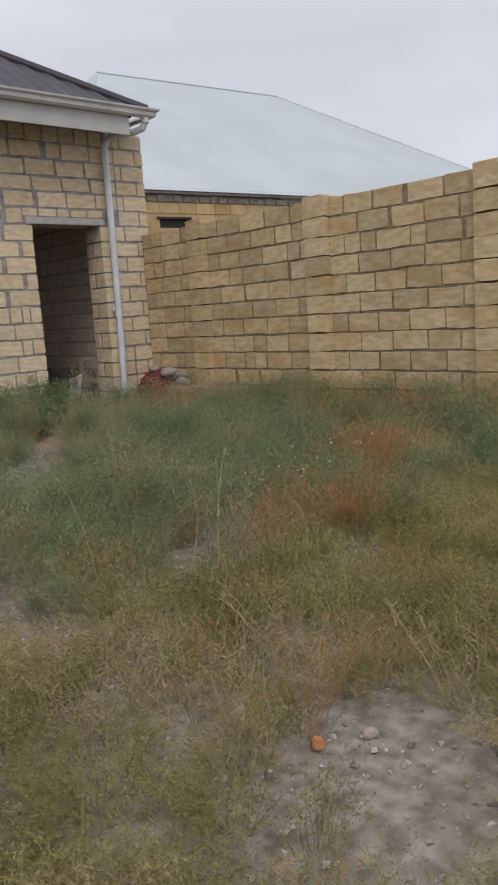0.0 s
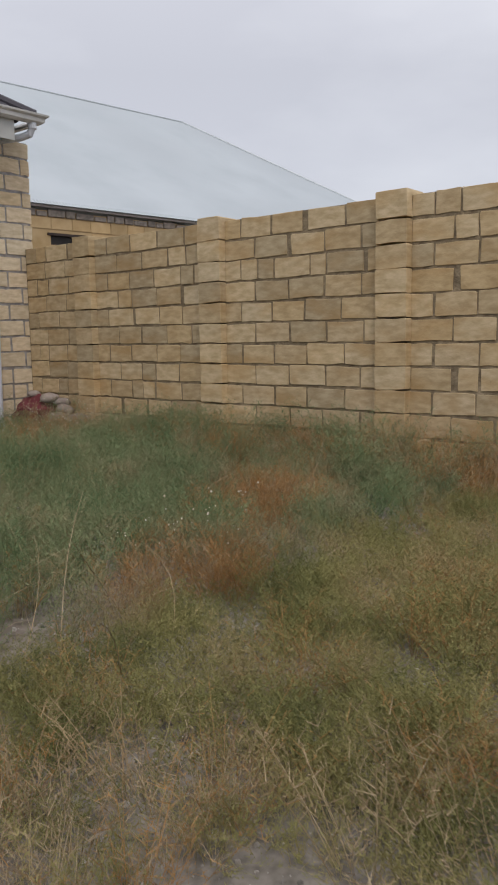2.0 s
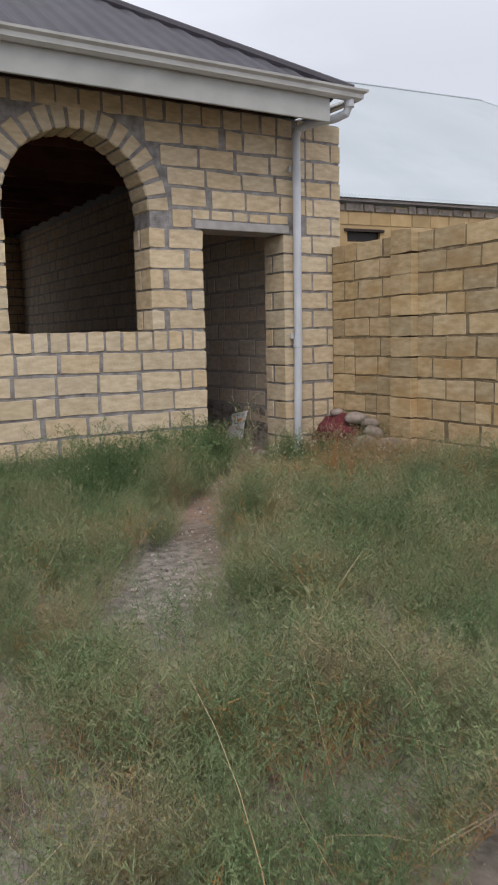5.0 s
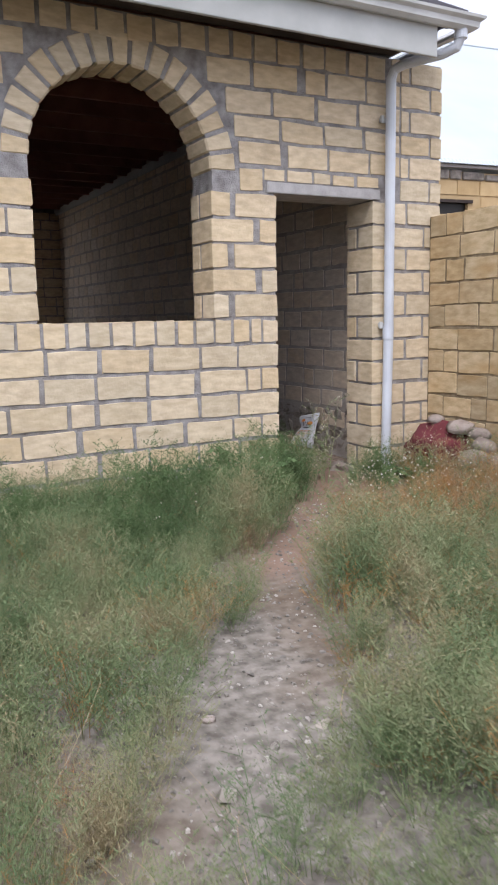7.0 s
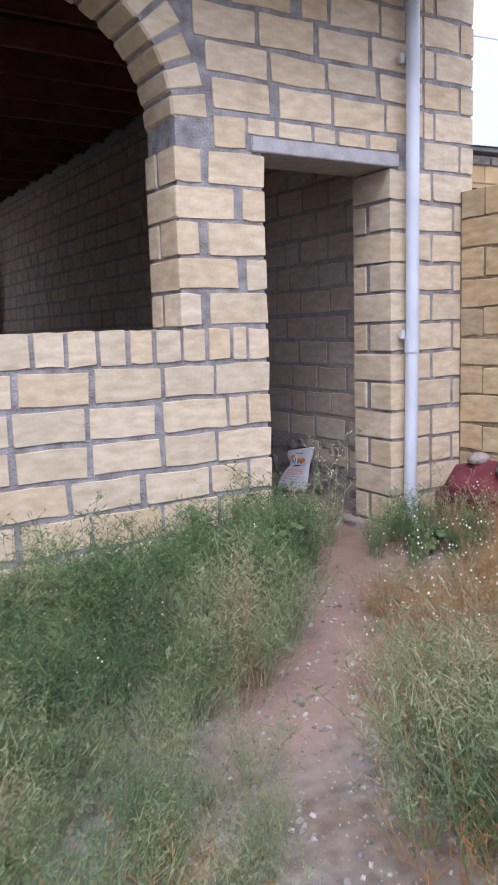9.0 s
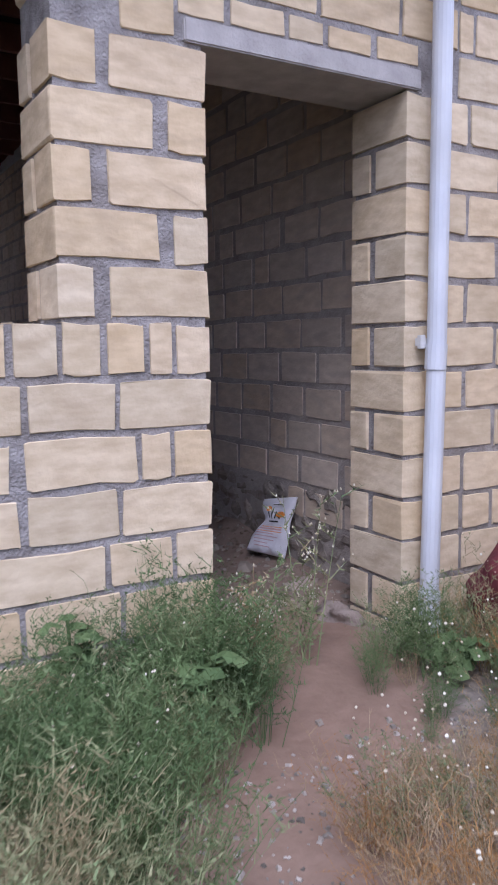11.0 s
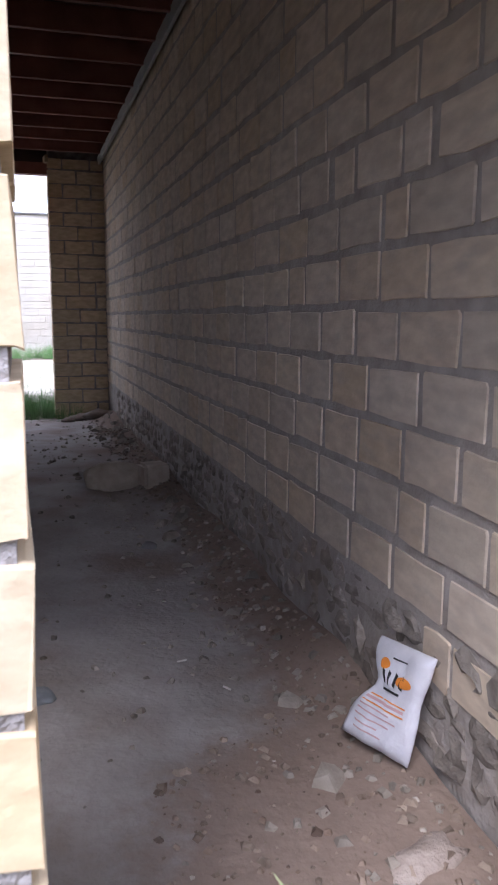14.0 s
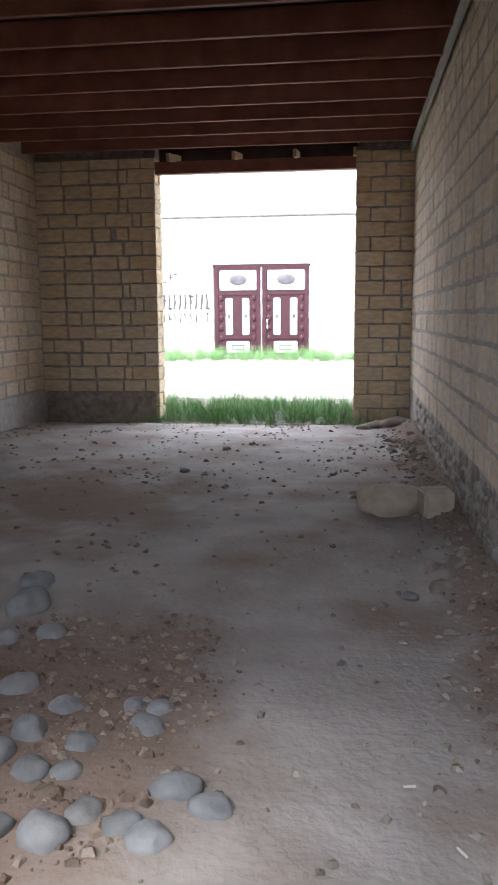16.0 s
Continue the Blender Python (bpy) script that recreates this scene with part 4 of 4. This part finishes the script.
blk = part("stone_block", box(0, 0.22, 0, 0.2, 0, 0.2, 0.02), M_BLOCK)
blk.matrix_world = pose(0.93, 5.42, floor_height(1.0, 5.4) - 0.01, 0, 0, 12)
tagged(blk, "loose sawn limestone block beside the wall", "stone block")
loose_stone("flat_stone", 0.99, 0.86, floor_height(0.97, 0.86) - 0.05, (0.15, 0.085, 0.045), M_PALE, "flat pinkish broken stone half buried inside the doorway", "stone", "", 0.4, 3, 15)
for x, y, sx in ((0.75, 10.35, 0.14), (0.98, 10.3, 0.18), (0.58, 10.2, 0.1)):
    loose_stone("rubble_stone", x, y, floor_height(x, y) - 0.01, (sx, sx * 0.7, sx * 0.45), M_PALE, "pale broken stone at the foot of the pier", "stone", "rubble at the pier", 0.4)
loose_stone("threshold_stone", 0.87, 0.32, GROUND - 0.03, (0.085, 0.12, 0.065), M_PALE, "flat pinkish stone at the doorway", "stone", "", 0.8, 3, 20)
for x, y in ((-0.95, 8.4), (-1.15, 7.1), (0.72, 3.9)):
    loose_stone("small_stone", x, y, floor_height(x, y) - 0.005, (0.05, 0.04, 0.03), M_COBBLE, "small dark stone on the dirt floor", "stone", "small floor stones", 0.3)


def scatter(name, label, mat, count, area, size, seed, keep=lambda x, y: True, height=floor_height):
    """Small broken chips, joined."""
    r, verts, faces = random.Random(seed), [], []
    while count:
        x, y = r.uniform(area[0], area[1]), r.uniform(area[2], area[3])
        if not keep(x, y):
            continue
        count -= 1
        s = size * (0.35 + 1.3 * r.random() ** 3)
        q = Euler((r.uniform(-0.5, 0.5), r.uniform(-0.5, 0.5), r.uniform(0, 6.28))).to_matrix()
        n, zz = len(verts), height(x, y)
        for px, py, pz in ((-1, -0.7, -0.3), (1, -0.8, -0.3), (0.8, 0.8, -0.3), (-0.9, 0.6, -0.3), (-0.6, -0.4, 0.5), (0.6, -0.5, 0.45), (0.5, 0.5, 0.55), (-0.5, 0.4, 0.4)):
            p = q @ Vector((px * s * r.uniform(0.7, 1.2), py * s * r.uniform(0.6, 1.1), pz * s))
            verts.append((x + p.x, y + p.y, zz + p.z + s * 0.15))
        faces += [tuple(n + i for i in f) for f in ((3, 2, 1, 0), (4, 5, 6, 7), (0, 1, 5, 4), (1, 2, 6, 5), (2, 3, 7, 6), (3, 0, 4, 7))]
    ob = new(name, mesh_of(name, verts, faces, mat))
    tagged(ob, label, "rubble", kind="stuff")


near_wall = lambda x, y: rnd.random() < 0.12 + 0.9 * math.exp(-((x - 1.15) / 0.33) ** 2) + 0.5 * math.exp(-((x + 0.6) / 0.5) ** 2 - ((y - 2.6) / 0.9) ** 2) + 0.4 * (noise.noise(Vector((x * 1.4, y * 1.1, 7))) > 0.25)
scatter("floor_chips", "broken limestone chips on the dirt floor", M_CHIP, 2600, (-3.9, 1.17, 0.3, 10.5), 0.017, 21, near_wall)
scatter("floor_rubble", "larger rubble along the wall foot", M_CHIP, 150, (0.75, 1.17, 0.9, 9.8), 0.042, 22)
scatter("floor_rubble", "brown clods and rubble round the river stones", M_CLOD, 1100, (-1.5, 0.15, 1.5, 4.0), 0.017, 26, lambda x, y: clay_cover(x, y) > 0.5)
scatter("floor_rubble", "brown clods and rubble at the wall foot", M_CLOD, 1300, (0.3, 1.18, 0.45, 9.0), 0.014, 27, lambda x, y: clay_cover(x, y) > 0.5)
scatter("floor_rubble", "larger rubble near the street opening", M_CHIP, 60, (-3.8, 0.9, 6.0, 10.4), 0.03, 23)
scatter("pebbles", "grey pebbles on the yard soil", M_PEBBLE, 26000, (-5.2, 0.6, -8.4, -0.6), 0.0095, 24, height=ground_height)
scatter("pebbles", "larger pale stones on the yard soil", M_CHIP, 110, (-6, 1.4, -8.8, -0.1), 0.035, 25, height=ground_height)
for x, y, a in ((0.72, 1.95, 30), (0.60, 2.25, 100)):
    c = part("cigarette_end", tube([(0, -0.02, 0.004), (0, 0.02, 0.004)], 0.004, 8), M_CIG)
    c.matrix_world = pose(x, y, floor_height(x, y) + 0.002, 0, 0, a)
    tagged(c, "white cigarette end on the dirt floor", "litter", "litter")

# ---- heap in the yard corner ----
cloth = bmesh.new()
bmesh.ops.create_icosphere(cloth, subdivisions=4, radius=1)
for v in cloth.verts:
    k = 1 + 0.25 * noise.noise(v.co * 1.7 + Vector((3, 1, 0))) + 0.07 * noise.noise(v.co * 6)
    v.co = Vector((v.co.x * 0.22, v.co.y * 0.33, max(v.co.z * 0.27, -0.2))) * k
c = part("red_cloth", cloth, M_CLOTH, smooth=True)
c.matrix_world = pose(1.33, -0.48, 0.04, 0, 0, 12)
tagged(c, "faded red cloth heaped in the wall corner", "cloth")
for x, y, z, s in ((1.33, -0.72, 0.30, 0.12), (1.36, -0.98, 0.18, 0.11), (1.30, -0.95, 0.05, 0.15), (1.40, -1.15, 0.05, 0.14), (1.22, -1.2, -0.14, 0.13), (1.3, -0.45, 0.36, 0.08), (1.42, -0.85, 0.26, 0.10), (1.18, -0.92, -0.1, 0.13)):
    loose_stone("heap_stone", x, y, z - 0.06, (s, s * 0.8, s * 0.6), M_PALE, "pale stone lying on the red cloth heap", "stone", "stones on the heap", 0.3, 2, rnd.uniform(0, 180))

# ---- stones and shards in the yard ----
for x, y, s, m_, lab in ((-3.19, -7.54, 0.032, M_PALE, "white stone on bare soil"), (-2.2, -3.2, 0.028, M_PALE, "pale stone on the clay path"), (-1.75, -4.1, 0.055, M_PALE, "pale stone among weeds"),
                         (-2.62, -4.02, 0.05, M_PALE, "pale stone among weeds"), (-4.0, -6.2, 0.04, M_PALE, "pale stone among weeds"), (-2.15, -6.35, 0.03, M_PALE, "white stone on bare soil")):
    loose_stone("field_stone", x, y, ground_height(x, y) - 0.005, (s, s * 0.75, s * 0.55), m_, lab, "stone", "field stones", 0.35)
sh = part("brick_shard", box(-0.028, 0.028, -0.016, 0.016, -0.01, 0.016, 0.005), M_BRICK)
sh.matrix_world = pose(-3.33, -7.47, ground_height(-3.33, -7.47) + 0.02, 8, 14, 50)
tagged(sh, "orange brick shard on bare soil", "brick shard")


# ---- plants ----
def weed(rng, height, spread, stems, twigs, leaves, width, droop=0.3, leaf=0.018):
    """One weed: curved stems with side twigs and small leaves, as thin blades."""
    v, f = [], []

    def blade(a, b, w):
        d = b - a
        side = d.cross(Vector((rng.uniform(-1, 1), rng.uniform(-1, 1), rng.uniform(-0.4, 0.4))))
        side = side.normalized() * w if side.length > 1e-6 else Vector((w, 0, 0))
        n = len(v)
        v.extend((a - side, a + side, b))
        f.append((n, n + 1, n + 2))

    for _ in range(stems):
        ang, lean, h = rng.uniform(0, 6.283), rng.random() ** 0.7 * spread, height * rng.uniform(0.55, 1.0)
        base = Vector((math.cos(ang), math.sin(ang), 0)) * rng.random() * spread * 0.35
        way = Vector((math.cos(ang) * lean, math.sin(ang) * lean, h))
        curl = Vector((rng.uniform(-1, 1), rng.uniform(-1, 1), 0)) * height * 0.12
        pts = [base + way * t + curl * t * t - Vector((0, 0, droop * lean * t * t)) for t in (0, 0.35, 0.7, 1.0)]
        side = Vector((-way.y, way.x, 0)) + Vector((rng.uniform(-1, 1), rng.uniform(-1, 1), 0)) * 0.3
        side = side.normalized() * width
        n = len(v)
        for k, p in enumerate(pts):
            v.extend((p - side * (1 - 0.25 * k), p + side * (1 - 0.25 * k)))
        for k in range(3):
            f.append((n + 2 * k, n + 2 * k + 1, n + 2 * k + 3, n + 2 * k + 2))
        for _ in range(twigs):
            t = rng.uniform(0.2, 1.0)
            p = pts[0].lerp(pts[1], t / 0.35) if t < 0.35 else (pts[1].lerp(pts[2], (t - 0.35) / 0.35) if t < 0.7 else pts[2].lerp(pts[3], (t - 0.7) / 0.3))
            a2 = rng.uniform(0, 6.283)
            d = Vector((math.cos(a2), math.sin(a2), rng.uniform(0.3, 1.3))).normalized() * height * rng.uniform(0.1, 0.26) * (1.2 - 0.6 * t)
            blade(p, p + d, width * 0.8)
            for _ in range(leaves):
                q = p + d * rng.uniform(0.2, 1.0)
                blade(q, q + Vector((rng.uniform(-1, 1), rng.uniform(-1, 1), rng.uniform(-0.2, 1))) * leaf, leaf * 0.13)
    return np.array([tuple(p) for p in v]), f


def spread_weeds(name, label, mat, protos, places):
    """Turns, scales and joins many weeds into one mesh."""
    r = random.Random(len(places) + 1)
    vs, fs, n = [], [], 0
    for x, y, s in places:
        pv, pf = protos[r.randrange(len(protos))]
        a = r.uniform(0, 6.283)
        c, d = math.cos(a) * s, math.sin(a) * s
        h = s * r.uniform(0.8, 1.15)
        q = np.column_stack((pv[:, 0] * c - pv[:, 1] * d + x, pv[:, 0] * d + pv[:, 1] * c + y, pv[:, 2] * h + ground_height(x, y) - 0.01))
        vs.append(q)
        fs += [tuple(i + n for i in face) for face in pf]
        n += len(pv)
    ob = new(name, mesh_of(name, np.concatenate(vs).tolist(), fs, mat))
    tagged(ob, label, "weeds", kind="stuff")


prng = random.Random(31)
P_LOW = [weed(prng, 0.30, 0.22, 30, 10, 3, 0.0013, leaf=0.013) for _ in range(6)]
P_MID = [weed(prng, 0.56, 0.23, 26, 13, 3, 0.0016, leaf=0.016) for _ in range(6)]
P_LUSH = [weed(prng, 0.62, 0.2, 20, 13, 4, 0.0018, leaf=0.02) for _ in range(6)]
P_DRY = [weed(prng, 0.46, 0.26, 28, 9, 2, 0.0015, leaf=0.011) for _ in range(5)]
P_GRASS = [weed(prng, 0.42, 0.2, 34, 0, 0, 0.003, 0.5) for _ in range(4)]
BARE = ((-2.62, -4.05, 0.18, 0.13), (-1.75, -4.13, 0.16, 0.12), (-2.0, -3.15, 0.36, 0.27), (-1.5, -2.68, 0.27, 0.2), (-2.2, -1.05, 0.4, 0.15), (-2.3, -5.4, 0.16, 0.1), (-2.45, -5.95, 0.2, 0.14), (-3.35, -7.62, 0.32, 0.24), (-3.35, -7.9, 0.36, 0.2), (-3.6, -6.2, 0.28, 0.16), (-2.0, -6.5, 0.3, 0.14))


def room(x, y):
    """How much of a weed's size the ground bears here."""
    if off_path(x, y) < 0.20 + 0.15 * noise.noise(Vector((x * 2, y * 2, 3))):
        return 0.0
    for bx, by, rx, ry in BARE:
        if ((x - bx) / rx) ** 2 + ((y - by) / ry) ** 2 < 0.9 + 0.7 * noise.noise(Vector((x * 5, y * 5, 1))):
            return 0.0
    return 1.0


low, mid, lush, rust, straw, flower = [], [], [], [], [], []
wr = random.Random(77)
for _ in range(5200):
    x, y = wr.uniform(-6.2, 1.45), wr.uniform(-8.6, -0.08)
    if not room(x, y) or (x > 0.9 and y > -0.25):
        continue
    far_line = -6.25 + 0.35 * noise.noise(Vector((x, y, 0)))
    n1, n2 = noise.noise(Vector((x * 0.8, y * 0.8, 5))), noise.noise(Vector((x * 1.5, y * 1.5, 9)))
    tall = (0.72 + 0.5 * n2) * wr.uniform(0.75, 1.15)
    right_side = y < -0.5 + 1.14 * (x - 0.2)
    if not right_side and y > -1.35 + 0.8 * n2 and x < 0.25:
        (lush if wr.random() < 0.72 else mid).append((x, y, min(1.1, tall * 1.15 + 0.08 * wr.random())))
    elif right_side and y > -0.95 + 0.2 * n1 and x < 1.0:
        (lush if wr.random() < 0.75 else straw).append((x, y, min(0.7, tall * 0.75)))
    elif right_side and y > -2.2 + 0.5 * n2 and x < 1.4:
        (straw if wr.random() < 0.55 else rust if wr.random() < 0.75 else mid).append((x, y, min(1.0, tall + 0.1)))
        if wr.random() < 0.7:
            flower.append((x, y, wr.uniform(0.6, 1.0)))
    elif y > far_line:
        warm = 0.55 * n1 + 1.5 * math.exp(-((x + 0.3) / 0.65) ** 2 - ((y + 5.45) / 0.36) ** 2) + 1.5 * math.exp(-((x - 1.2) / 0.4) ** 2 - ((y + 5.3) / 0.8) ** 2) + 1.3 * math.exp(-((x + 1.8) / 0.4) ** 2 - ((y + 6.05) / 0.26) ** 2)
        if warm > 0.5 or wr.random() < 0.06:
            (rust if wr.random() < 0.7 else straw).append((x, y, min(1.0, tall)))
            if -2.1 < x < -1.2 and y < -5.7 and wr.random() < 0.5:
                flower.append((x, y, wr.uniform(0.7, 1.0)))
        elif wr.random() < 0.66:
            (low if n2 < -0.32 else mid).append((x, y, min(1.2, tall * (1.08 if right_side and y > -4.2 else 1.0))))
    else:
        if n2 < -0.62 or wr.random() < 0.04:
            continue
        (straw if n1 < -0.25 and wr.random() < 0.3 else rust if wr.random() < 0.03 else low).append((x, y, wr.uniform(0.55, 0.95) + 0.25 * max(0, n2)))
for _ in range(260):                              # taller dry growth along the foot of the yard wall
    x, y = 1.42 - 0.7 * wr.random() ** 1.6, wr.uniform(-7.4, -2.6)
    (rust if wr.random() < 0.6 else straw if wr.random() < 0.5 else mid).append((x, y, wr.uniform(0.8, 1.25)))
spread_weeds("low_weeds", "low olive feathery weeds on dusty soil", M_OLIVE, P_LOW, low)
spread_weeds("green_weeds", "knee-high green feathery weeds", M_GREEN, P_MID, mid)
spread_weeds("lush_weeds", "dense dark green weeds along the house front", M_LUSH, P_LUSH, lush)
spread_weeds("rusty_weeds", "dried rusty orange weeds", M_RUST, P_DRY, rust)
spread_weeds("straw_weeds", "dried straw-coloured weeds", M_STRAW, P_DRY, straw)

# long dry stalks lying through the weeds
sv, sf = [], []
for _ in range(170):
    x, y = wr.uniform(-4.2, 0.4), wr.uniform(-6.7, -3.2)
    if off_path(x, y) < 0.3:
        continue
    p, a = Vector((x, y, ground_height(x, y) + 0.03)), wr.uniform(0, 6.283)
    step, bend = Vector((math.cos(a), math.sin(a), wr.uniform(0.2, 1.3))) * wr.uniform(0.07, 0.12), Vector((wr.uniform(-1, 1), wr.uniform(-1, 1), -0.7)) * 0.018
    side = Vector((-math.sin(a), math.cos(a), 0.3)) * wr.uniform(0.0012, 0.0022)
    n = len(sv)
    for k in range(6):
        sv += [tuple(p - side * (1 - k / 7)), tuple(p + side * (1 - k / 7))]
        p, step = p + step, step + bend
    sf += [(n + 2 * k, n + 2 * k + 1, n + 2 * k + 3, n + 2 * k + 2) for k in range(5)]
tagged(new("dry_stalks", mesh_of("dry_stalks", sv, sf, M_STRAW)), "long dry straw stalks bent among the weeds", "weeds", kind="stuff")

# pale seed heads
hv, hf = [], []
for x, y, s in flower + [(a, b, c) for a, b, c in lush[::4]] :
    for _ in range(4):
        cx, cy, cz = x + wr.uniform(-0.14, 0.14), y + wr.uniform(-0.14, 0.14), ground_height(x, y) + wr.uniform(0.3, 0.55) * s
        n, r = len(hv), wr.uniform(0.003, 0.007)
        hv += [(cx + r, cy, cz), (cx - r, cy, cz), (cx, cy + r, cz), (cx, cy - r, cz), (cx, cy, cz + r), (cx, cy, cz - r)]
        hf += [tuple(n + i for i in t) for t in ((0, 2, 4), (2, 1, 4), (1, 3, 4), (3, 0, 4), (2, 0, 5), (1, 2, 5), (3, 1, 5), (0, 3, 5))]
tagged(new("seed_heads", mesh_of("seed_heads", hv, hf, M_FLOWER)), "small pale seed heads on the weeds", "weeds", kind="stuff")

# grass outside the street opening
gr = [(wr.uniform(-3.2, 1.1), 9.6 + 3.3 * wr.random(), wr.uniform(0.5, 1.0)) for _ in range(700)]
gr = [(x, y, s) for x, y, s in gr if y > 11.2 or (y > 10.2 and OP_X0 - 0.3 < x < OP_X1 + 0.3)]
gr += [(wr.uniform(-9, 3), wr.uniform(20.2, 21.9), wr.uniform(0.7, 1.2)) for _ in range(420)]
gr += [(wr.uniform(-9, 3), wr.uniform(12.6, 20.2), wr.uniform(0.3, 0.6)) for _ in range(120)]
spread_weeds("street_grass", "fresh green grass along the street", M_STREET_GRASS, P_GRASS, gr)


def tall_weed(x, y, seed, mat, height):
    r = random.Random(seed)
    p = new("seeding_weed")
    tagged(p, "tall green weed with pale seed tips in the doorway", "weed", "tall weeds")
    v, f = weed(r, height, 0.12, 5, 12, 5, 0.0035, leaf=0.03)
    part("foliage", mesh_of("foliage", v.tolist(), f, mat), mat, p)
    hv, hf = [], []
    for q in v[2::9]:
        if q[2] > height * 0.5:
            n, s = len(hv), 0.005
            hv += [(q[0] + s, q[1], q[2]), (q[0] - s, q[1], q[2]), (q[0], q[1] + s, q[2]), (q[0], q[1] - s, q[2]), (q[0], q[1], q[2] + 2 * s), (q[0], q[1], q[2] - s)]
            hf += [tuple(n + i for i in t) for t in ((0, 2, 4), (2, 1, 4), (1, 3, 4), (3, 0, 4), (2, 0, 5), (1, 2, 5), (3, 1, 5), (0, 3, 5))]
    tagged(part("seed_tips", mesh_of("seed_tips", hv, hf, M_FLOWER), M_FLOWER, p), kind="stuff")
    p.matrix_world = pose(x, y, GROUND - 0.01, 0, 0, r.uniform(0, 360))


tall_weed(0.40, -0.06, 1, M_GREEN, 0.85)
tall_weed(0.12, -0.05, 2, M_LUSH, 0.5)
tall_weed(0.42, 0.05, 3, M_GREEN, 0.45)
tall_weed(0.05, -0.2, 4, M_STRAW, 0.6)


def thistle(x, y, z, height, seed):
    """Broad-leaved weed: lobed leaves round a short stem."""
    r = random.Random(seed)
    p = new("broadleaf_weed")
    tagged(p, "dark green broad-leaved weed against the wall", "weed", "broad-leaved weeds")
    part("stem", tube([(0, 0, 0), (0.01, 0.01, height * 0.5), (0, 0.02, height)], 0.006, 6), M_LUSH, p)
    v, f = [], []
    for k in range(26):
        a, h = r.uniform(0, 6.283), r.uniform(0.25, 1.0) * height
        d = Vector((math.cos(a), math.sin(a), r.uniform(-0.1, 0.5))).normalized()
        s = d.cross(Vector((0, 0, 1))).normalized()
        ln = r.uniform(0.07, 0.13)
        base, n = Vector((0, 0, h)) + d * 0.02, len(v)
        drop = Vector((0, 0, -0.03))
        pts = [base, base + d * ln * 0.3 + s * ln * 0.42, base + d * ln * 0.55 + s * ln * 0.22, base + d * ln * 0.8 + s * ln * 0.3 + drop, base + d * ln + drop,
               base + d * ln * 0.8 - s * ln * 0.3 + drop, base + d * ln * 0.55 - s * ln * 0.22, base + d * ln * 0.3 - s * ln * 0.42]
        v += [tuple(q) for q in pts]
        f += [(n, n + 1, n + 2), (n, n + 2, n + 6), (n + 2, n + 3, n + 4), (n + 2, n + 4, n + 6), (n + 4, n + 5, n + 6), (n, n + 6, n + 7)]
    part("leaves", mesh_of("leaves", v, f, M_LUSH), M_LUSH, p)
    p.matrix_world = pose(x, y, z, 0, 0, 0)


thistle(-0.62, -0.14, GROUND, 0.42, 1)
thistle(0.85, -0.45, GROUND, 0.16, 2)
thistle(-0.3, -0.5, GROUND, 0.35, 3)
